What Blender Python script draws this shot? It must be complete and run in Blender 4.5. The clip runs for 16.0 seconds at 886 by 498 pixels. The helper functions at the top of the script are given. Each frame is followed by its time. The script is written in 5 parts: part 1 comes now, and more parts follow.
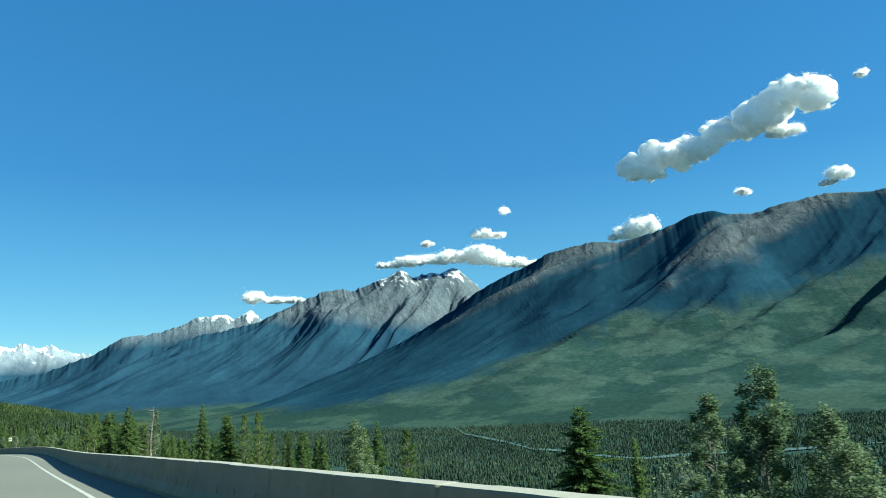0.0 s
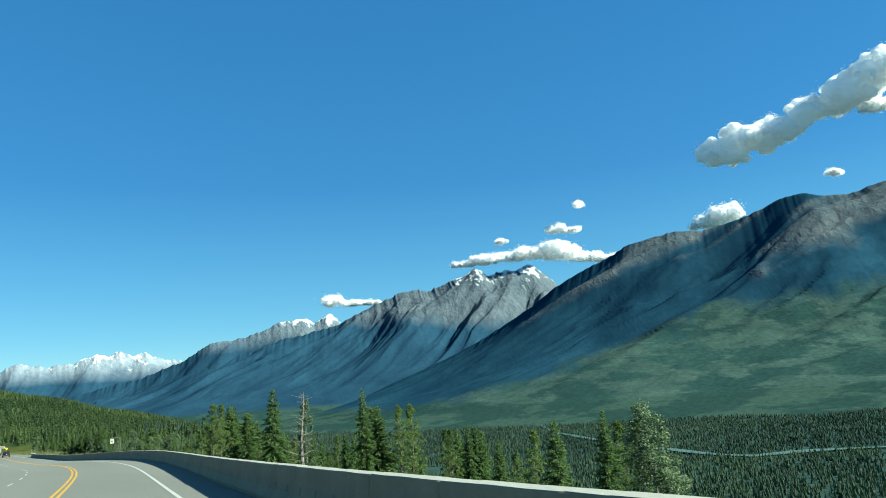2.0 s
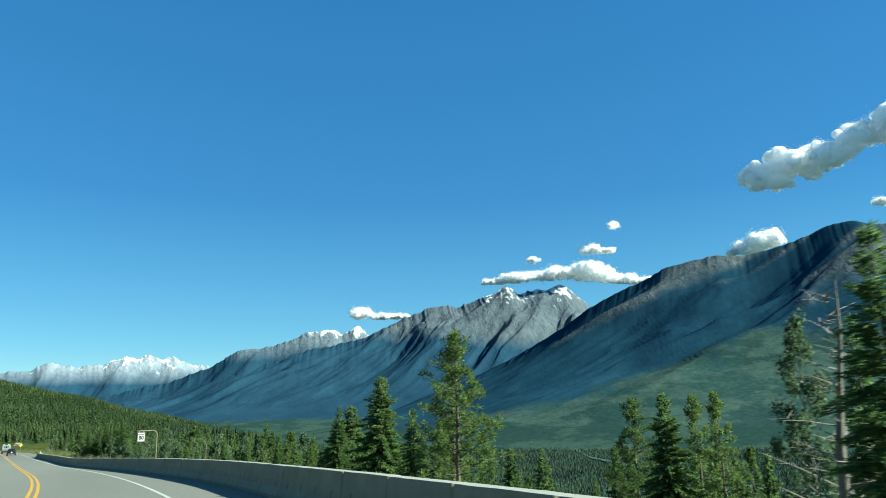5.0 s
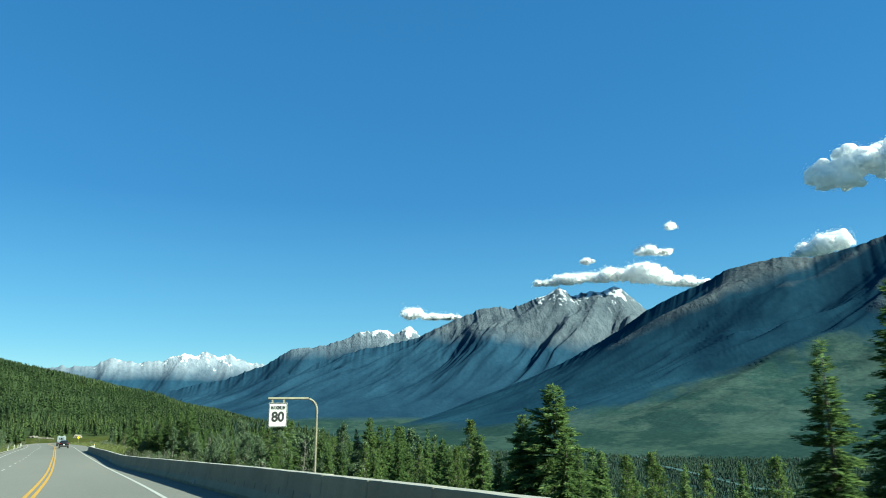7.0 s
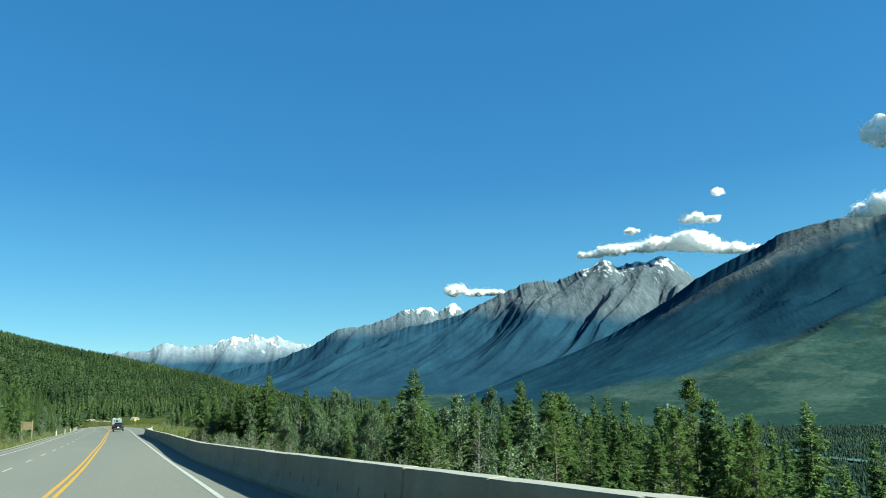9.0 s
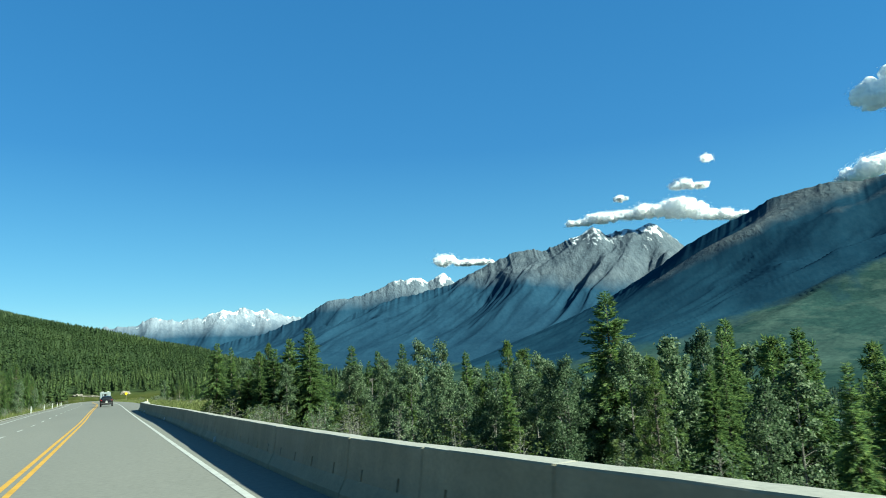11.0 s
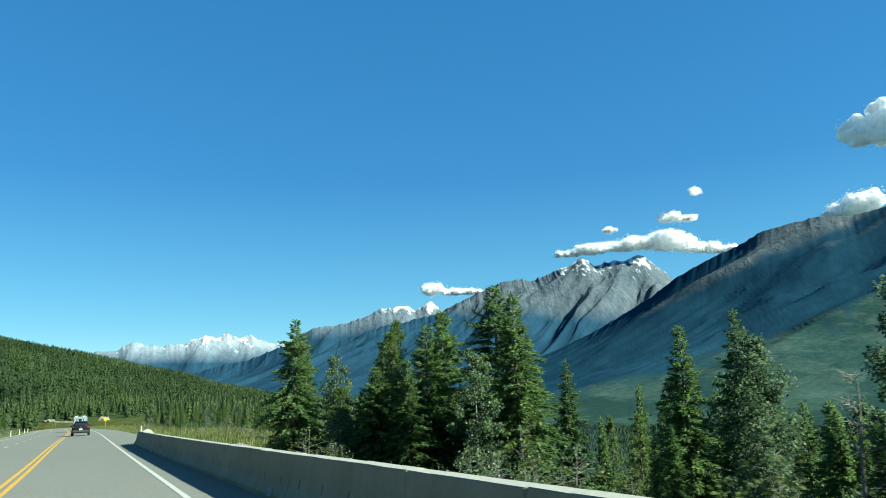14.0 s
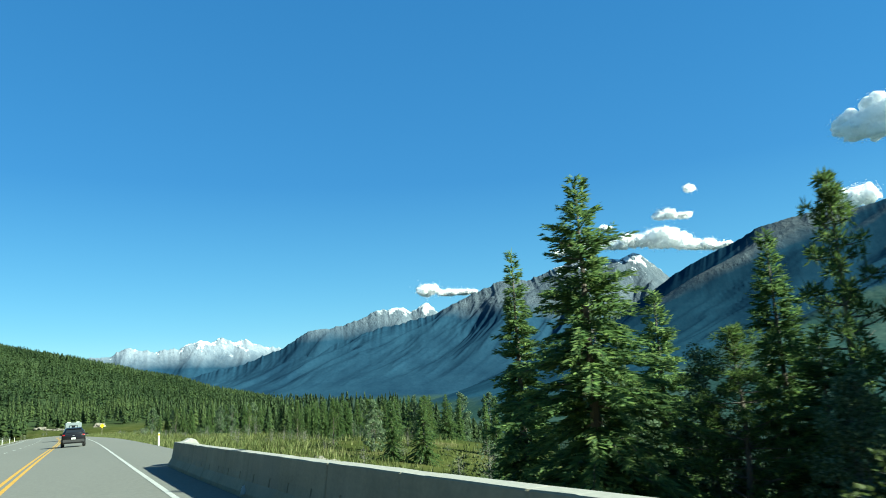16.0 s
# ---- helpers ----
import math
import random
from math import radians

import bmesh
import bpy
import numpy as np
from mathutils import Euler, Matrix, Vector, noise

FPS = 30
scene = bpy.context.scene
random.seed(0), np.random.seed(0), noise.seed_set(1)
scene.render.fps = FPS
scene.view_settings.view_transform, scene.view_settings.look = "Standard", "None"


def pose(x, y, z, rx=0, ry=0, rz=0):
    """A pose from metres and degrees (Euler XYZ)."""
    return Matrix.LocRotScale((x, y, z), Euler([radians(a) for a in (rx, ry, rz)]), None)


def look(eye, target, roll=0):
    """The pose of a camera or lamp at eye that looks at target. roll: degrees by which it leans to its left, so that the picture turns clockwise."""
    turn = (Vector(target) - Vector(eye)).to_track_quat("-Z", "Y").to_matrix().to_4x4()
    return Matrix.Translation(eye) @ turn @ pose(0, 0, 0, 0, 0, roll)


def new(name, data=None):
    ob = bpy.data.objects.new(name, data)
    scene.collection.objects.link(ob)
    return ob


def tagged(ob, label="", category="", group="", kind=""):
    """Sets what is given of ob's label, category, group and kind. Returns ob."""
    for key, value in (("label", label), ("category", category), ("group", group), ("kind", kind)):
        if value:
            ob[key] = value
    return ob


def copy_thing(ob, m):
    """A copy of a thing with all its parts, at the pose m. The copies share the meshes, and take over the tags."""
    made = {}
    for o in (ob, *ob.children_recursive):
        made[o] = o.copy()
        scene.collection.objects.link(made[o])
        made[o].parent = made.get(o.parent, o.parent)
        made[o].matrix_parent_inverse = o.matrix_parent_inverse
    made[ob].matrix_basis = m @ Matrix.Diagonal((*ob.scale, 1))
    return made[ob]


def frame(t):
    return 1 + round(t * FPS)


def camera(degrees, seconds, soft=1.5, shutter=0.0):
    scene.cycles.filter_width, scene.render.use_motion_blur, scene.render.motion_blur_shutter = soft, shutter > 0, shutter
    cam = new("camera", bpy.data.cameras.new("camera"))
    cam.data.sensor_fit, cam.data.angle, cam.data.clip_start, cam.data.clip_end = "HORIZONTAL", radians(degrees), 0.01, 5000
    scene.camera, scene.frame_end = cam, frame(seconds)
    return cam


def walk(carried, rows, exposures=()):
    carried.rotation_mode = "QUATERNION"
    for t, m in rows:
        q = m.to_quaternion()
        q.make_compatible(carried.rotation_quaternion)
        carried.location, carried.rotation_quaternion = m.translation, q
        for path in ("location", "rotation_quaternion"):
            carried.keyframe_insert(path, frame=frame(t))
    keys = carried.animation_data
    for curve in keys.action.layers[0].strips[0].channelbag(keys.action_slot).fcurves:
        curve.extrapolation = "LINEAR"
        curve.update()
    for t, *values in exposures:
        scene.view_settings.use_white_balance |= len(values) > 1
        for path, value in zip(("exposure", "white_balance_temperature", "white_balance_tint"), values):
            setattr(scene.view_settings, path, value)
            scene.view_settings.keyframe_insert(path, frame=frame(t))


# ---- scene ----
cam = camera(65.01, 16.0, soft=1.0, shutter=0.15)
PATH = [
    (0, pose(0.000, 0.000, 1.505, 100.64, 2.93, -40.21)),
    (0.5, pose(1.179, 7.288, 1.159, 100.12, 3.26, -37.34)),
    (1, pose(2.333, 14.605, 0.796, 99.06, 3.30, -34.97)),
    (1.5, pose(3.468, 21.957, 0.416, 100.10, 3.49, -33.98)),
    (2, pose(4.597, 29.343, 0.022, 100.97, 4.07, -33.97)),
    (2.5, pose(5.735, 36.758, -0.377, 101.94, 4.12, -34.00)),
    (3, pose(6.892, 44.181, -0.774, 103.13, 4.10, -33.49)),
    (3.5, pose(8.059, 51.595, -1.162, 103.19, 3.55, -33.16)),
    (4, pose(9.220, 58.982, -1.534, 103.03, 2.88, -32.85)),
    (4.5, pose(10.361, 66.328, -1.884, 102.76, 2.15, -32.51)),
    (5, pose(11.452, 73.631, -2.214, 102.49, 1.44, -32.11)),
    (5.5, pose(12.450, 80.892, -2.534, 102.34, 0.82, -31.61)),
    (6, pose(13.313, 88.088, -2.849, 102.58, 0.17, -30.75)),
    (6.5, pose(14.013, 95.188, -3.166, 102.66, 0.32, -29.58)),
    (7, pose(14.565, 102.158, -3.483, 102.69, 0.30, -28.14)),
    (7.5, pose(14.988, 108.968, -3.801, 102.79, 0.25, -26.90)),
    (8, pose(15.304, 115.608, -4.119, 101.98, -0.01, -26.00)),
    (8.5, pose(15.533, 122.078, -4.435, 101.28, 0.83, -25.03)),
    (9, pose(15.699, 128.393, -4.749, 100.87, 1.71, -24.50)),
    (9.5, pose(15.820, 134.566, -5.058, 100.26, 2.06, -24.55)),
    (10, pose(15.912, 140.613, -5.362, 99.61, 2.34, -24.73)),
    (10.5, pose(15.985, 146.548, -5.658, 98.97, 2.53, -25.01)),
    (11, pose(16.039, 152.375, -5.942, 98.44, 2.67, -25.37)),
    (11.5, pose(16.079, 158.099, -6.209, 98.08, 2.76, -25.76)),
    (12, pose(16.106, 163.740, -6.458, 98.36, 2.45, -26.79)),
    (12.5, pose(16.123, 169.322, -6.687, 99.08, 2.15, -27.31)),
    (13, pose(16.133, 174.869, -6.905, 100.03, 1.97, -27.74)),
    (13.5, pose(16.139, 180.401, -7.115, 100.69, 1.78, -27.29)),
    (14, pose(16.144, 185.924, -7.324, 100.82, 1.87, -26.68)),
    (14.5, pose(16.152, 191.437, -7.534, 100.59, 2.24, -26.61)),
    (15, pose(16.160, 196.941, -7.746, 100.56, 2.69, -26.67)),
    (15.5, pose(16.166, 202.437, -7.955, 100.57, 2.83, -26.93)),
    (16, pose(16.168, 207.925, -8.160, 100.92, 2.77, -27.05)),
]
EXPOSURES = [(0.0, 1.89, 6000, -14), (3.0, 1.87, 6000, -14), (7.0, 1.84, 6000, -14), (13.0, 1.88, 6000, -14), (14.5, 1.93, 6000, -14), (16.0, 1.98, 6000, -14)]
walk(cam, PATH, EXPOSURES)

# ---- sky and sun ----
SUN_AZ, SUN_EL = 134.0, 32.6   # degrees clockwise from +y, above the horizon
world = bpy.data.worlds.new("sky")
scene.world = world
world.use_nodes = True
wn = world.node_tree
sky = wn.nodes.new("ShaderNodeTexSky")
sky.sky_type, sky.sun_disc = "NISHITA", False
sky.sun_elevation, sky.sun_rotation = radians(SUN_EL), radians(SUN_AZ)
sky.altitude, sky.air_density, sky.dust_density, sky.ozone_density = 1200, 1.0, 0.0, 2.6
vivid = wn.nodes.new("ShaderNodeHueSaturation")
vivid.inputs["Saturation"].default_value = 1.3
wn.links.new(sky.outputs[0], vivid.inputs["Color"])
# clear mountain air: an even blue that deepens with height, laid over the sky's own scatter
view = wn.nodes.new("ShaderNodeTexCoord")
split = wn.nodes.new("ShaderNodeSeparateXYZ")
wn.links.new(view.outputs["Generated"], split.inputs[0])
depth = wn.nodes.new("ShaderNodeValToRGB")
for place, tint in ((0.0, (2.0, 3.9, 4.9)), (0.08, (1.25, 3.05, 4.7)), (0.28, (0.56, 1.70, 3.85)), (0.60, (0.42, 1.38, 3.45))):
    stop = depth.color_ramp.elements.new(place)
    stop.color = (*tint, 1)
depth.color_ramp.elements.remove(depth.color_ramp.elements[0])
# overhead, out of view, greyed on purpose so shadows come out less blue
depth.color_ramp.elements[-1].color = (0.8, 1.5, 2.4, 1)
wn.links.new(split.outputs[2], depth.inputs["Fac"])
air = wn.nodes.new("ShaderNodeMix")
air.data_type = "RGBA"
air.inputs["Factor"].default_value = 0.66
wn.links.new(vivid.outputs[0], air.inputs[6])
wn.links.new(depth.outputs[0], air.inputs[7])
wn.links.new(air.outputs[2], wn.nodes["Background"].inputs[0])
wn.nodes["Background"].inputs[1].default_value = 0.0455
sun_data = bpy.data.lights.new("sun", "SUN")
sun_data.energy, sun_data.angle, sun_data.color = 5.0, radians(1.0), (1.0, 0.93, 0.81)
sun = new("sun", sun_data)
sun_dir = Vector((math.sin(radians(SUN_AZ)) * math.cos(radians(SUN_EL)),
                  math.cos(radians(SUN_AZ)) * math.cos(radians(SUN_EL)), math.sin(radians(SUN_EL))))
sun.matrix_world = look(sun_dir * 100, (0, 0, 0))


# ---- materials ----
class Nodes:
    """Short hand for building one node material."""

    def __init__(self, name, rough=0.85, metal=0.0, spec=0.3):
        self.m = bpy.data.materials.new(name)
        self.m.use_nodes = True
        self.t = self.m.node_tree
        self.b = self.t.nodes["Principled BSDF"]
        self.b.inputs["Roughness"].default_value = rough
        self.b.inputs["Metallic"].default_value = metal
        self.b.inputs["Specular IOR Level"].default_value = spec
        self.pos = self.t.nodes.new("ShaderNodeNewGeometry")

    def link(self, a, b):
        self.t.links.new(a, b)

    def noise(self, scale, detail=4.0, stretch=(1, 1, 1), rough=0.55, local=False):
        mp = self.t.nodes.new("ShaderNodeMapping")
        mp.inputs["Scale"].default_value = stretch
        if local:
            co = self.t.nodes.new("ShaderNodeTexCoord")
            self.link(co.outputs["Object"], mp.inputs["Vector"])
        else:
            self.link(self.pos.outputs["Position"], mp.inputs["Vector"])
        n = self.t.nodes.new("ShaderNodeTexNoise")
        n.inputs["Scale"].default_value = scale
        n.inputs["Detail"].default_value = detail
        n.inputs["Roughness"].default_value = rough
        self.link(mp.outputs[0], n.inputs["Vector"])
        return n.outputs["Fac"]

    def ramp(self, fac, stops):
        r = self.t.nodes.new("ShaderNodeValToRGB")
        while len(r.color_ramp.elements) < len(stops):
            r.color_ramp.elements.new(0.5)
        for e, (p, c) in zip(r.color_ramp.elements, stops):
            e.position = p
            e.color = (*c, 1) if len(c) == 3 else c
        self.link(fac, r.inputs["Fac"])
        return r.outputs["Color"]

    def value(self, fac, lo, hi, a=0.0, b=1.0):
        r = self.t.nodes.new("ShaderNodeMapRange")
        for key, v in (("From Min", lo), ("From Max", hi), ("To Min", a), ("To Max", b)):
            r.inputs[key].default_value = v
        self.link(fac, r.inputs["Value"])
        return r.outputs["Result"]

    def mix(self, fac, a, b, mode="MIX"):
        x = self.t.nodes.new("ShaderNodeMix")
        x.data_type, x.blend_type = "RGBA", mode
        for sock, v in ((x.inputs["Factor"], fac), (x.inputs[6], a), (x.inputs[7], b)):
            if isinstance(v, (int, float)):
                sock.default_value = v
            elif isinstance(v, tuple):
                sock.default_value = (*v, 1)
            else:
                self.link(v, sock)
        return x.outputs[2]

    def math(self, op, a, b):
        x = self.t.nodes.new("ShaderNodeMath")
        x.operation = op
        for sock, v in zip(x.inputs, (a, b)):
            if isinstance(v, (int, float)):
                sock.default_value = v
            else:
                self.link(v, sock)
        return x.outputs[0]

    def axis(self, k, normal=False):
        x = self.t.nodes.new("ShaderNodeSeparateXYZ")
        self.link(self.pos.outputs["Normal" if normal else "Position"], x.inputs[0])
        return x.outputs[k]

    def random(self):
        return self.t.nodes.new("ShaderNodeObjectInfo").outputs["Random"]

    def island(self):
        return self.pos.outputs["Random Per Island"]

    def bump(self, fac, strength, dist):
        x = self.t.nodes.new("ShaderNodeBump")
        x.inputs["Strength"].default_value, x.inputs["Distance"].default_value = strength, dist
        self.link(fac, x.inputs["Height"])
        self.link(x.outputs[0], self.b.inputs["Normal"])

    def colour(self, c):
        if isinstance(c, tuple):
            self.b.inputs["Base Color"].default_value = (*c, 1)
        else:
            self.link(c, self.b.inputs["Base Color"])
        return self.m


def plain(name, c, rough=0.5, metal=0.0, vary=0.12, scale=6.0, spec=0.4):
    n = Nodes(name, rough, metal, spec)
    return n.colour(n.mix(n.value(n.noise(scale, 3), 0.3, 0.7), tuple(v * (1 - vary) for v in c), tuple(min(1, v * (1 + vary)) for v in c)))


def asphalt():
    n = Nodes("asphalt", 0.85, 0, 0.25)
    big = n.ramp(n.noise(0.12, 3, (1, 0.12, 1)), [(0.3, (0.118, 0.118, 0.104)), (0.7, (0.145, 0.143, 0.125))])
    grit = n.ramp(n.noise(9.0, 6), [(0.3, (0.82, 0.82, 0.82)), (0.75, (1.12, 1.12, 1.12))])
    n.bump(n.noise(40, 3), 0.3, 0.01)
    return n.colour(n.mix(1.0, big, grit, "MULTIPLY"))


def concrete():
    n = Nodes("barrier_concrete", 0.9, 0, 0.2)
    base = n.ramp(n.noise(0.7, 5, (1, 1, 2.5)), [(0.25, (0.230, 0.202, 0.132)), (0.75, (0.318, 0.282, 0.192))])
    streak = n.ramp(n.noise(3.0, 4, (1, 1, 0.15)), [(0.35, (0.86, 0.87, 0.88)), (0.7, (1.05, 1.05, 1.04))])
    speck = n.ramp(n.noise(22, 4), [(0.3, (0.86, 0.86, 0.86)), (0.7, (1.08, 1.08, 1.08))])
    c = n.mix(1.0, n.mix(1.0, base, streak, "MULTIPLY"), speck, "MULTIPLY")
    c = n.mix(n.value(n.random(), 0, 1, 0, 0.30), c, (0.205, 0.196, 0.158))
    # sunlit look of the top put into the colour of faces turned up
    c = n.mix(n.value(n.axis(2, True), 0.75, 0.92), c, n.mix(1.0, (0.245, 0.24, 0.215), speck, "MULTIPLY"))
    n.bump(n.noise(18, 4), 0.35, 0.02)
    return n.colour(c)


def ground_mat():
    n = Nodes("forest_ground", 1.0, 0, 0.0)
    grass = n.ramp(n.noise(0.22, 5), [(0.3, (0.029, 0.040, 0.011)), (0.55, (0.050, 0.057, 0.018)), (0.75, (0.088, 0.081, 0.040))])
    fine = n.ramp(n.noise(3.5, 5), [(0.3, (0.7, 0.7, 0.7)), (0.7, (1.2, 1.2, 1.15))])
    near = n.mix(1.0, grass, fine, "MULTIPLY")
    # valley floor: blue-green cast is distance haze put into the ground colour
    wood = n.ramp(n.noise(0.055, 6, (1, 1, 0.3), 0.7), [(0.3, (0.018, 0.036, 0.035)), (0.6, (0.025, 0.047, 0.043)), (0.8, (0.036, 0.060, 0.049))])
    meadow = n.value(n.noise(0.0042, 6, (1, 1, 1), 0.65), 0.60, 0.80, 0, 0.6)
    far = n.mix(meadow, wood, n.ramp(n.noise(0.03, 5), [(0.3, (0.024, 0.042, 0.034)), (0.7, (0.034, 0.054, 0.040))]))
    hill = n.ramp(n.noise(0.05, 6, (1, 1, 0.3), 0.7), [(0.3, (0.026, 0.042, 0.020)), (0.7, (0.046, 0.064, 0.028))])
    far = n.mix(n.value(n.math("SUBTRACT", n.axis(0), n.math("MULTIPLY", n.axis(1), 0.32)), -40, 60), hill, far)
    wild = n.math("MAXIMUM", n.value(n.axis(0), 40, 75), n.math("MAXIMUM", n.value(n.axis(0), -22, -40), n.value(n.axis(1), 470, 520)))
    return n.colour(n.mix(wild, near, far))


def mountain_mat(name, forest_top, rock_lo, rock_hi, snow_line, snow_amount, meadow_top=-1e4, jag=420.0, snow_jag=320.0,
                 hazy_wood_lo=(0.010, 0.029, 0.053), hazy_wood_hi=(0.016, 0.039, 0.067), crag_depth=42.0, lean=0.0, ribs=0.0):
    """Woods below, meadows at the foot, bare rock above with snow left in the gullies. The blue in woods and meadows is
    painted haze.
    """
    n = Nodes(name, 1.0, 0, 0.0)
    z = n.axis(2)
    at = n.t.nodes.new("ShaderNodeAttribute")
    at.attribute_name = "gully"
    gully = at.outputs["Fac"]
    spur = n.t.nodes.new("ShaderNodeAttribute")
    spur.attribute_name = "rib"
    rib = n.math("MULTIPLY", spur.outputs["Fac"], ribs)
    wob = n.math("MULTIPLY", n.math("SUBTRACT", n.noise(0.0040, 7, (1, 1, 0.5), 0.62), 0.5), jag)
    zz = n.math("ADD", z, wob)
    rock = n.ramp(n.noise(0.009, 8, (1, 1, 0.6), 0.68), [(0.3, rock_lo), (0.7, rock_hi)])
    strata = n.ramp(n.noise(0.045, 6, (1, 1, 0.35), 0.65), [(0.35, (0.82, 0.82, 0.83)), (0.65, (1.12, 1.11, 1.09))])
    rock = n.mix(1.0, rock, strata, "MULTIPLY")
    # pale scree in the runnels
    rock = n.mix(n.math("MULTIPLY", n.value(gully, 0.05, 0.5), 0.35), rock, tuple(min(1, v * 1.35) for v in rock_hi))
    # bluish tones from here to the foot carry distance haze in the colour
    wood = n.ramp(n.noise(0.06, 5, (1, 1, 1), 0.75), [(0.3, hazy_wood_lo), (0.7, hazy_wood_hi)])
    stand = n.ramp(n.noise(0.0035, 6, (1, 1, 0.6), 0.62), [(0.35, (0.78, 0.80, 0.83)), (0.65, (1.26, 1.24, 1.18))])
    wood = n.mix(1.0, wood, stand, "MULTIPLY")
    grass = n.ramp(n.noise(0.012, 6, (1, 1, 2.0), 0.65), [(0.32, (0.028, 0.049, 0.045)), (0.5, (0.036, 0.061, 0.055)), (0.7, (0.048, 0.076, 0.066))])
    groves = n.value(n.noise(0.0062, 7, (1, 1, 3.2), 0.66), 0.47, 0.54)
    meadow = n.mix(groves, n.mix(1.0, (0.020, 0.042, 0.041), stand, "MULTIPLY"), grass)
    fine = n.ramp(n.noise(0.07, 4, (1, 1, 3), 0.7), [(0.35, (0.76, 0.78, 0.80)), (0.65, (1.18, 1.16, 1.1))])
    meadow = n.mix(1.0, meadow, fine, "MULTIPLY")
    # the meadows climb higher towards the sunny end of the slope
    rise = n.math("MULTIPLY", n.axis(1), 0.46)
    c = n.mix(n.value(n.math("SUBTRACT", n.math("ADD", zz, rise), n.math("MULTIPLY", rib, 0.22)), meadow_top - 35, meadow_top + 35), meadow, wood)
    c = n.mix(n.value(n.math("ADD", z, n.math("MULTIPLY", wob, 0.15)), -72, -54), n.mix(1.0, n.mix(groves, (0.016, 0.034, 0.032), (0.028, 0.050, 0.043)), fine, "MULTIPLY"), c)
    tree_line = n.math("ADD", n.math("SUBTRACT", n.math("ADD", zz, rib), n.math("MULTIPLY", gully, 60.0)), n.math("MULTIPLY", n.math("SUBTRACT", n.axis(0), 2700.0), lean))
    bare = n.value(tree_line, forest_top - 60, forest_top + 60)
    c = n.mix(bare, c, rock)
    crag = n.math("ABSOLUTE", n.math("SUBTRACT", n.noise(0.016, 7, (1, 1, 0.5), 0.62), 0.5), 0.0)
    n.bump(n.math("MULTIPLY", crag, n.value(bare, 0, 1, 0.05, 1.0)), 1.0, crag_depth)
    drift = n.math("ADD", n.math("MULTIPLY", n.math("SUBTRACT", n.noise(0.02, 7, (1, 1, 0.3), 0.72), 0.5), snow_jag), n.math("MULTIPLY", gully, 60.0))
    snow = n.math("MULTIPLY", n.value(n.math("ADD", drift, z), snow_line - 10, snow_line + 12), snow_amount)
    return n.colour(n.mix(snow, c, (0.55, 0.57, 0.60)))


def foliage(name, dark, light, tip, rough=0.6, through_=0.34, stands=0.0):
    """Leaves or needles: each spray its own tone, each plant its own cast, some light through the blade."""
    n = Nodes(name, rough, 0, 0.12)
    leaf = n.ramp(n.island(), [(0.0, dark), (0.6, light), (1.0, tip)])
    tone = n.ramp(n.random(), [(0.0, (0.74, 0.78, 0.72)), (1.0, (1.2, 1.15, 1.1))])
    c = n.mix(1.0, leaf, tone, "MULTIPLY")
    if stands:
        c = n.mix(1.0, c, n.ramp(n.noise(stands, 5, (1, 1, 0.5), 0.65), [(0.32, (0.55, 0.62, 0.62)), (0.5, (0.95, 0.98, 0.9)), (0.7, (1.5, 1.4, 1.1))]), "MULTIPLY")
    n.colour(c)
    tr = n.t.nodes.new("ShaderNodeBsdfTranslucent")
    add = n.t.nodes.new("ShaderNodeMixShader")
    add.inputs[0].default_value = through_
    n.link(c, tr.inputs["Color"])
    n.link(n.b.outputs[0], add.inputs[1])
    n.link(tr.outputs[0], add.inputs[2])
    n.link(add.outputs[0], n.t.nodes["Material Output"].inputs["Surface"])
    return n.m


def bark(name, lo, hi):
    n = Nodes(name, 0.9, 0, 0.15)
    n.bump(n.noise(14, 4, (1, 1, 0.3), local=True), 0.6, 0.03)
    return n.colour(n.ramp(n.noise(5, 5, (1, 1, 0.25), local=True), [(0.3, lo), (0.7, hi)]))


def cloud_mat():
    n = Nodes("cloud_vapour", 1.0, 0, 0.0)
    n.colour((0.95, 0.95, 0.95))
    n.b.inputs["Subsurface Weight"].default_value, n.b.inputs["Subsurface Scale"].default_value = 1.0, 70.0
    n.b.inputs["Subsurface Radius"].default_value = (1.0, 1.0, 1.0)
    tr = n.t.nodes.new("ShaderNodeBsdfTranslucent")
    tr.inputs["Color"].default_value = (0.90, 0.91, 0.92, 1)
    mx = n.t.nodes.new("ShaderNodeMixShader")
    mx.inputs[0].default_value = 0.20
    n.link(n.b.outputs[0], mx.inputs[1])
    n.link(tr.outputs[0], mx.inputs[2])
    n.link(mx.outputs[0], n.t.nodes["Material Output"].inputs["Surface"])
    return n.m


ASPHALT, CONCRETE, GROUND = asphalt(), concrete(), ground_mat()
WHITE_PAINT = plain("white_road_paint", (0.31, 0.31, 0.29), 0.7, 0, 0.16, 4)
YELLOW_PAINT = plain("yellow_road_paint", (0.36, 0.20, 0.02), 0.7, 0, 0.16, 4)
GRAVEL = plain("gravel", (0.176, 0.168, 0.148), 0.95, 0, 0.35, 7, 0.1)
NEEDLES_SPRUCE = foliage("spruce_needles", (0.042, 0.080, 0.036), (0.098, 0.160, 0.055), (0.180, 0.246, 0.082), 0.6, 0.55)
NEEDLES_PINE = foliage("pine_needles", (0.042, 0.074, 0.028), (0.098, 0.152, 0.046), (0.170, 0.224, 0.068), 0.6, 0.52)
LEAVES_POPLAR = foliage("poplar_leaves", (0.036, 0.066, 0.034), (0.094, 0.142, 0.074), (0.236, 0.290, 0.192), 0.6, 0.46)
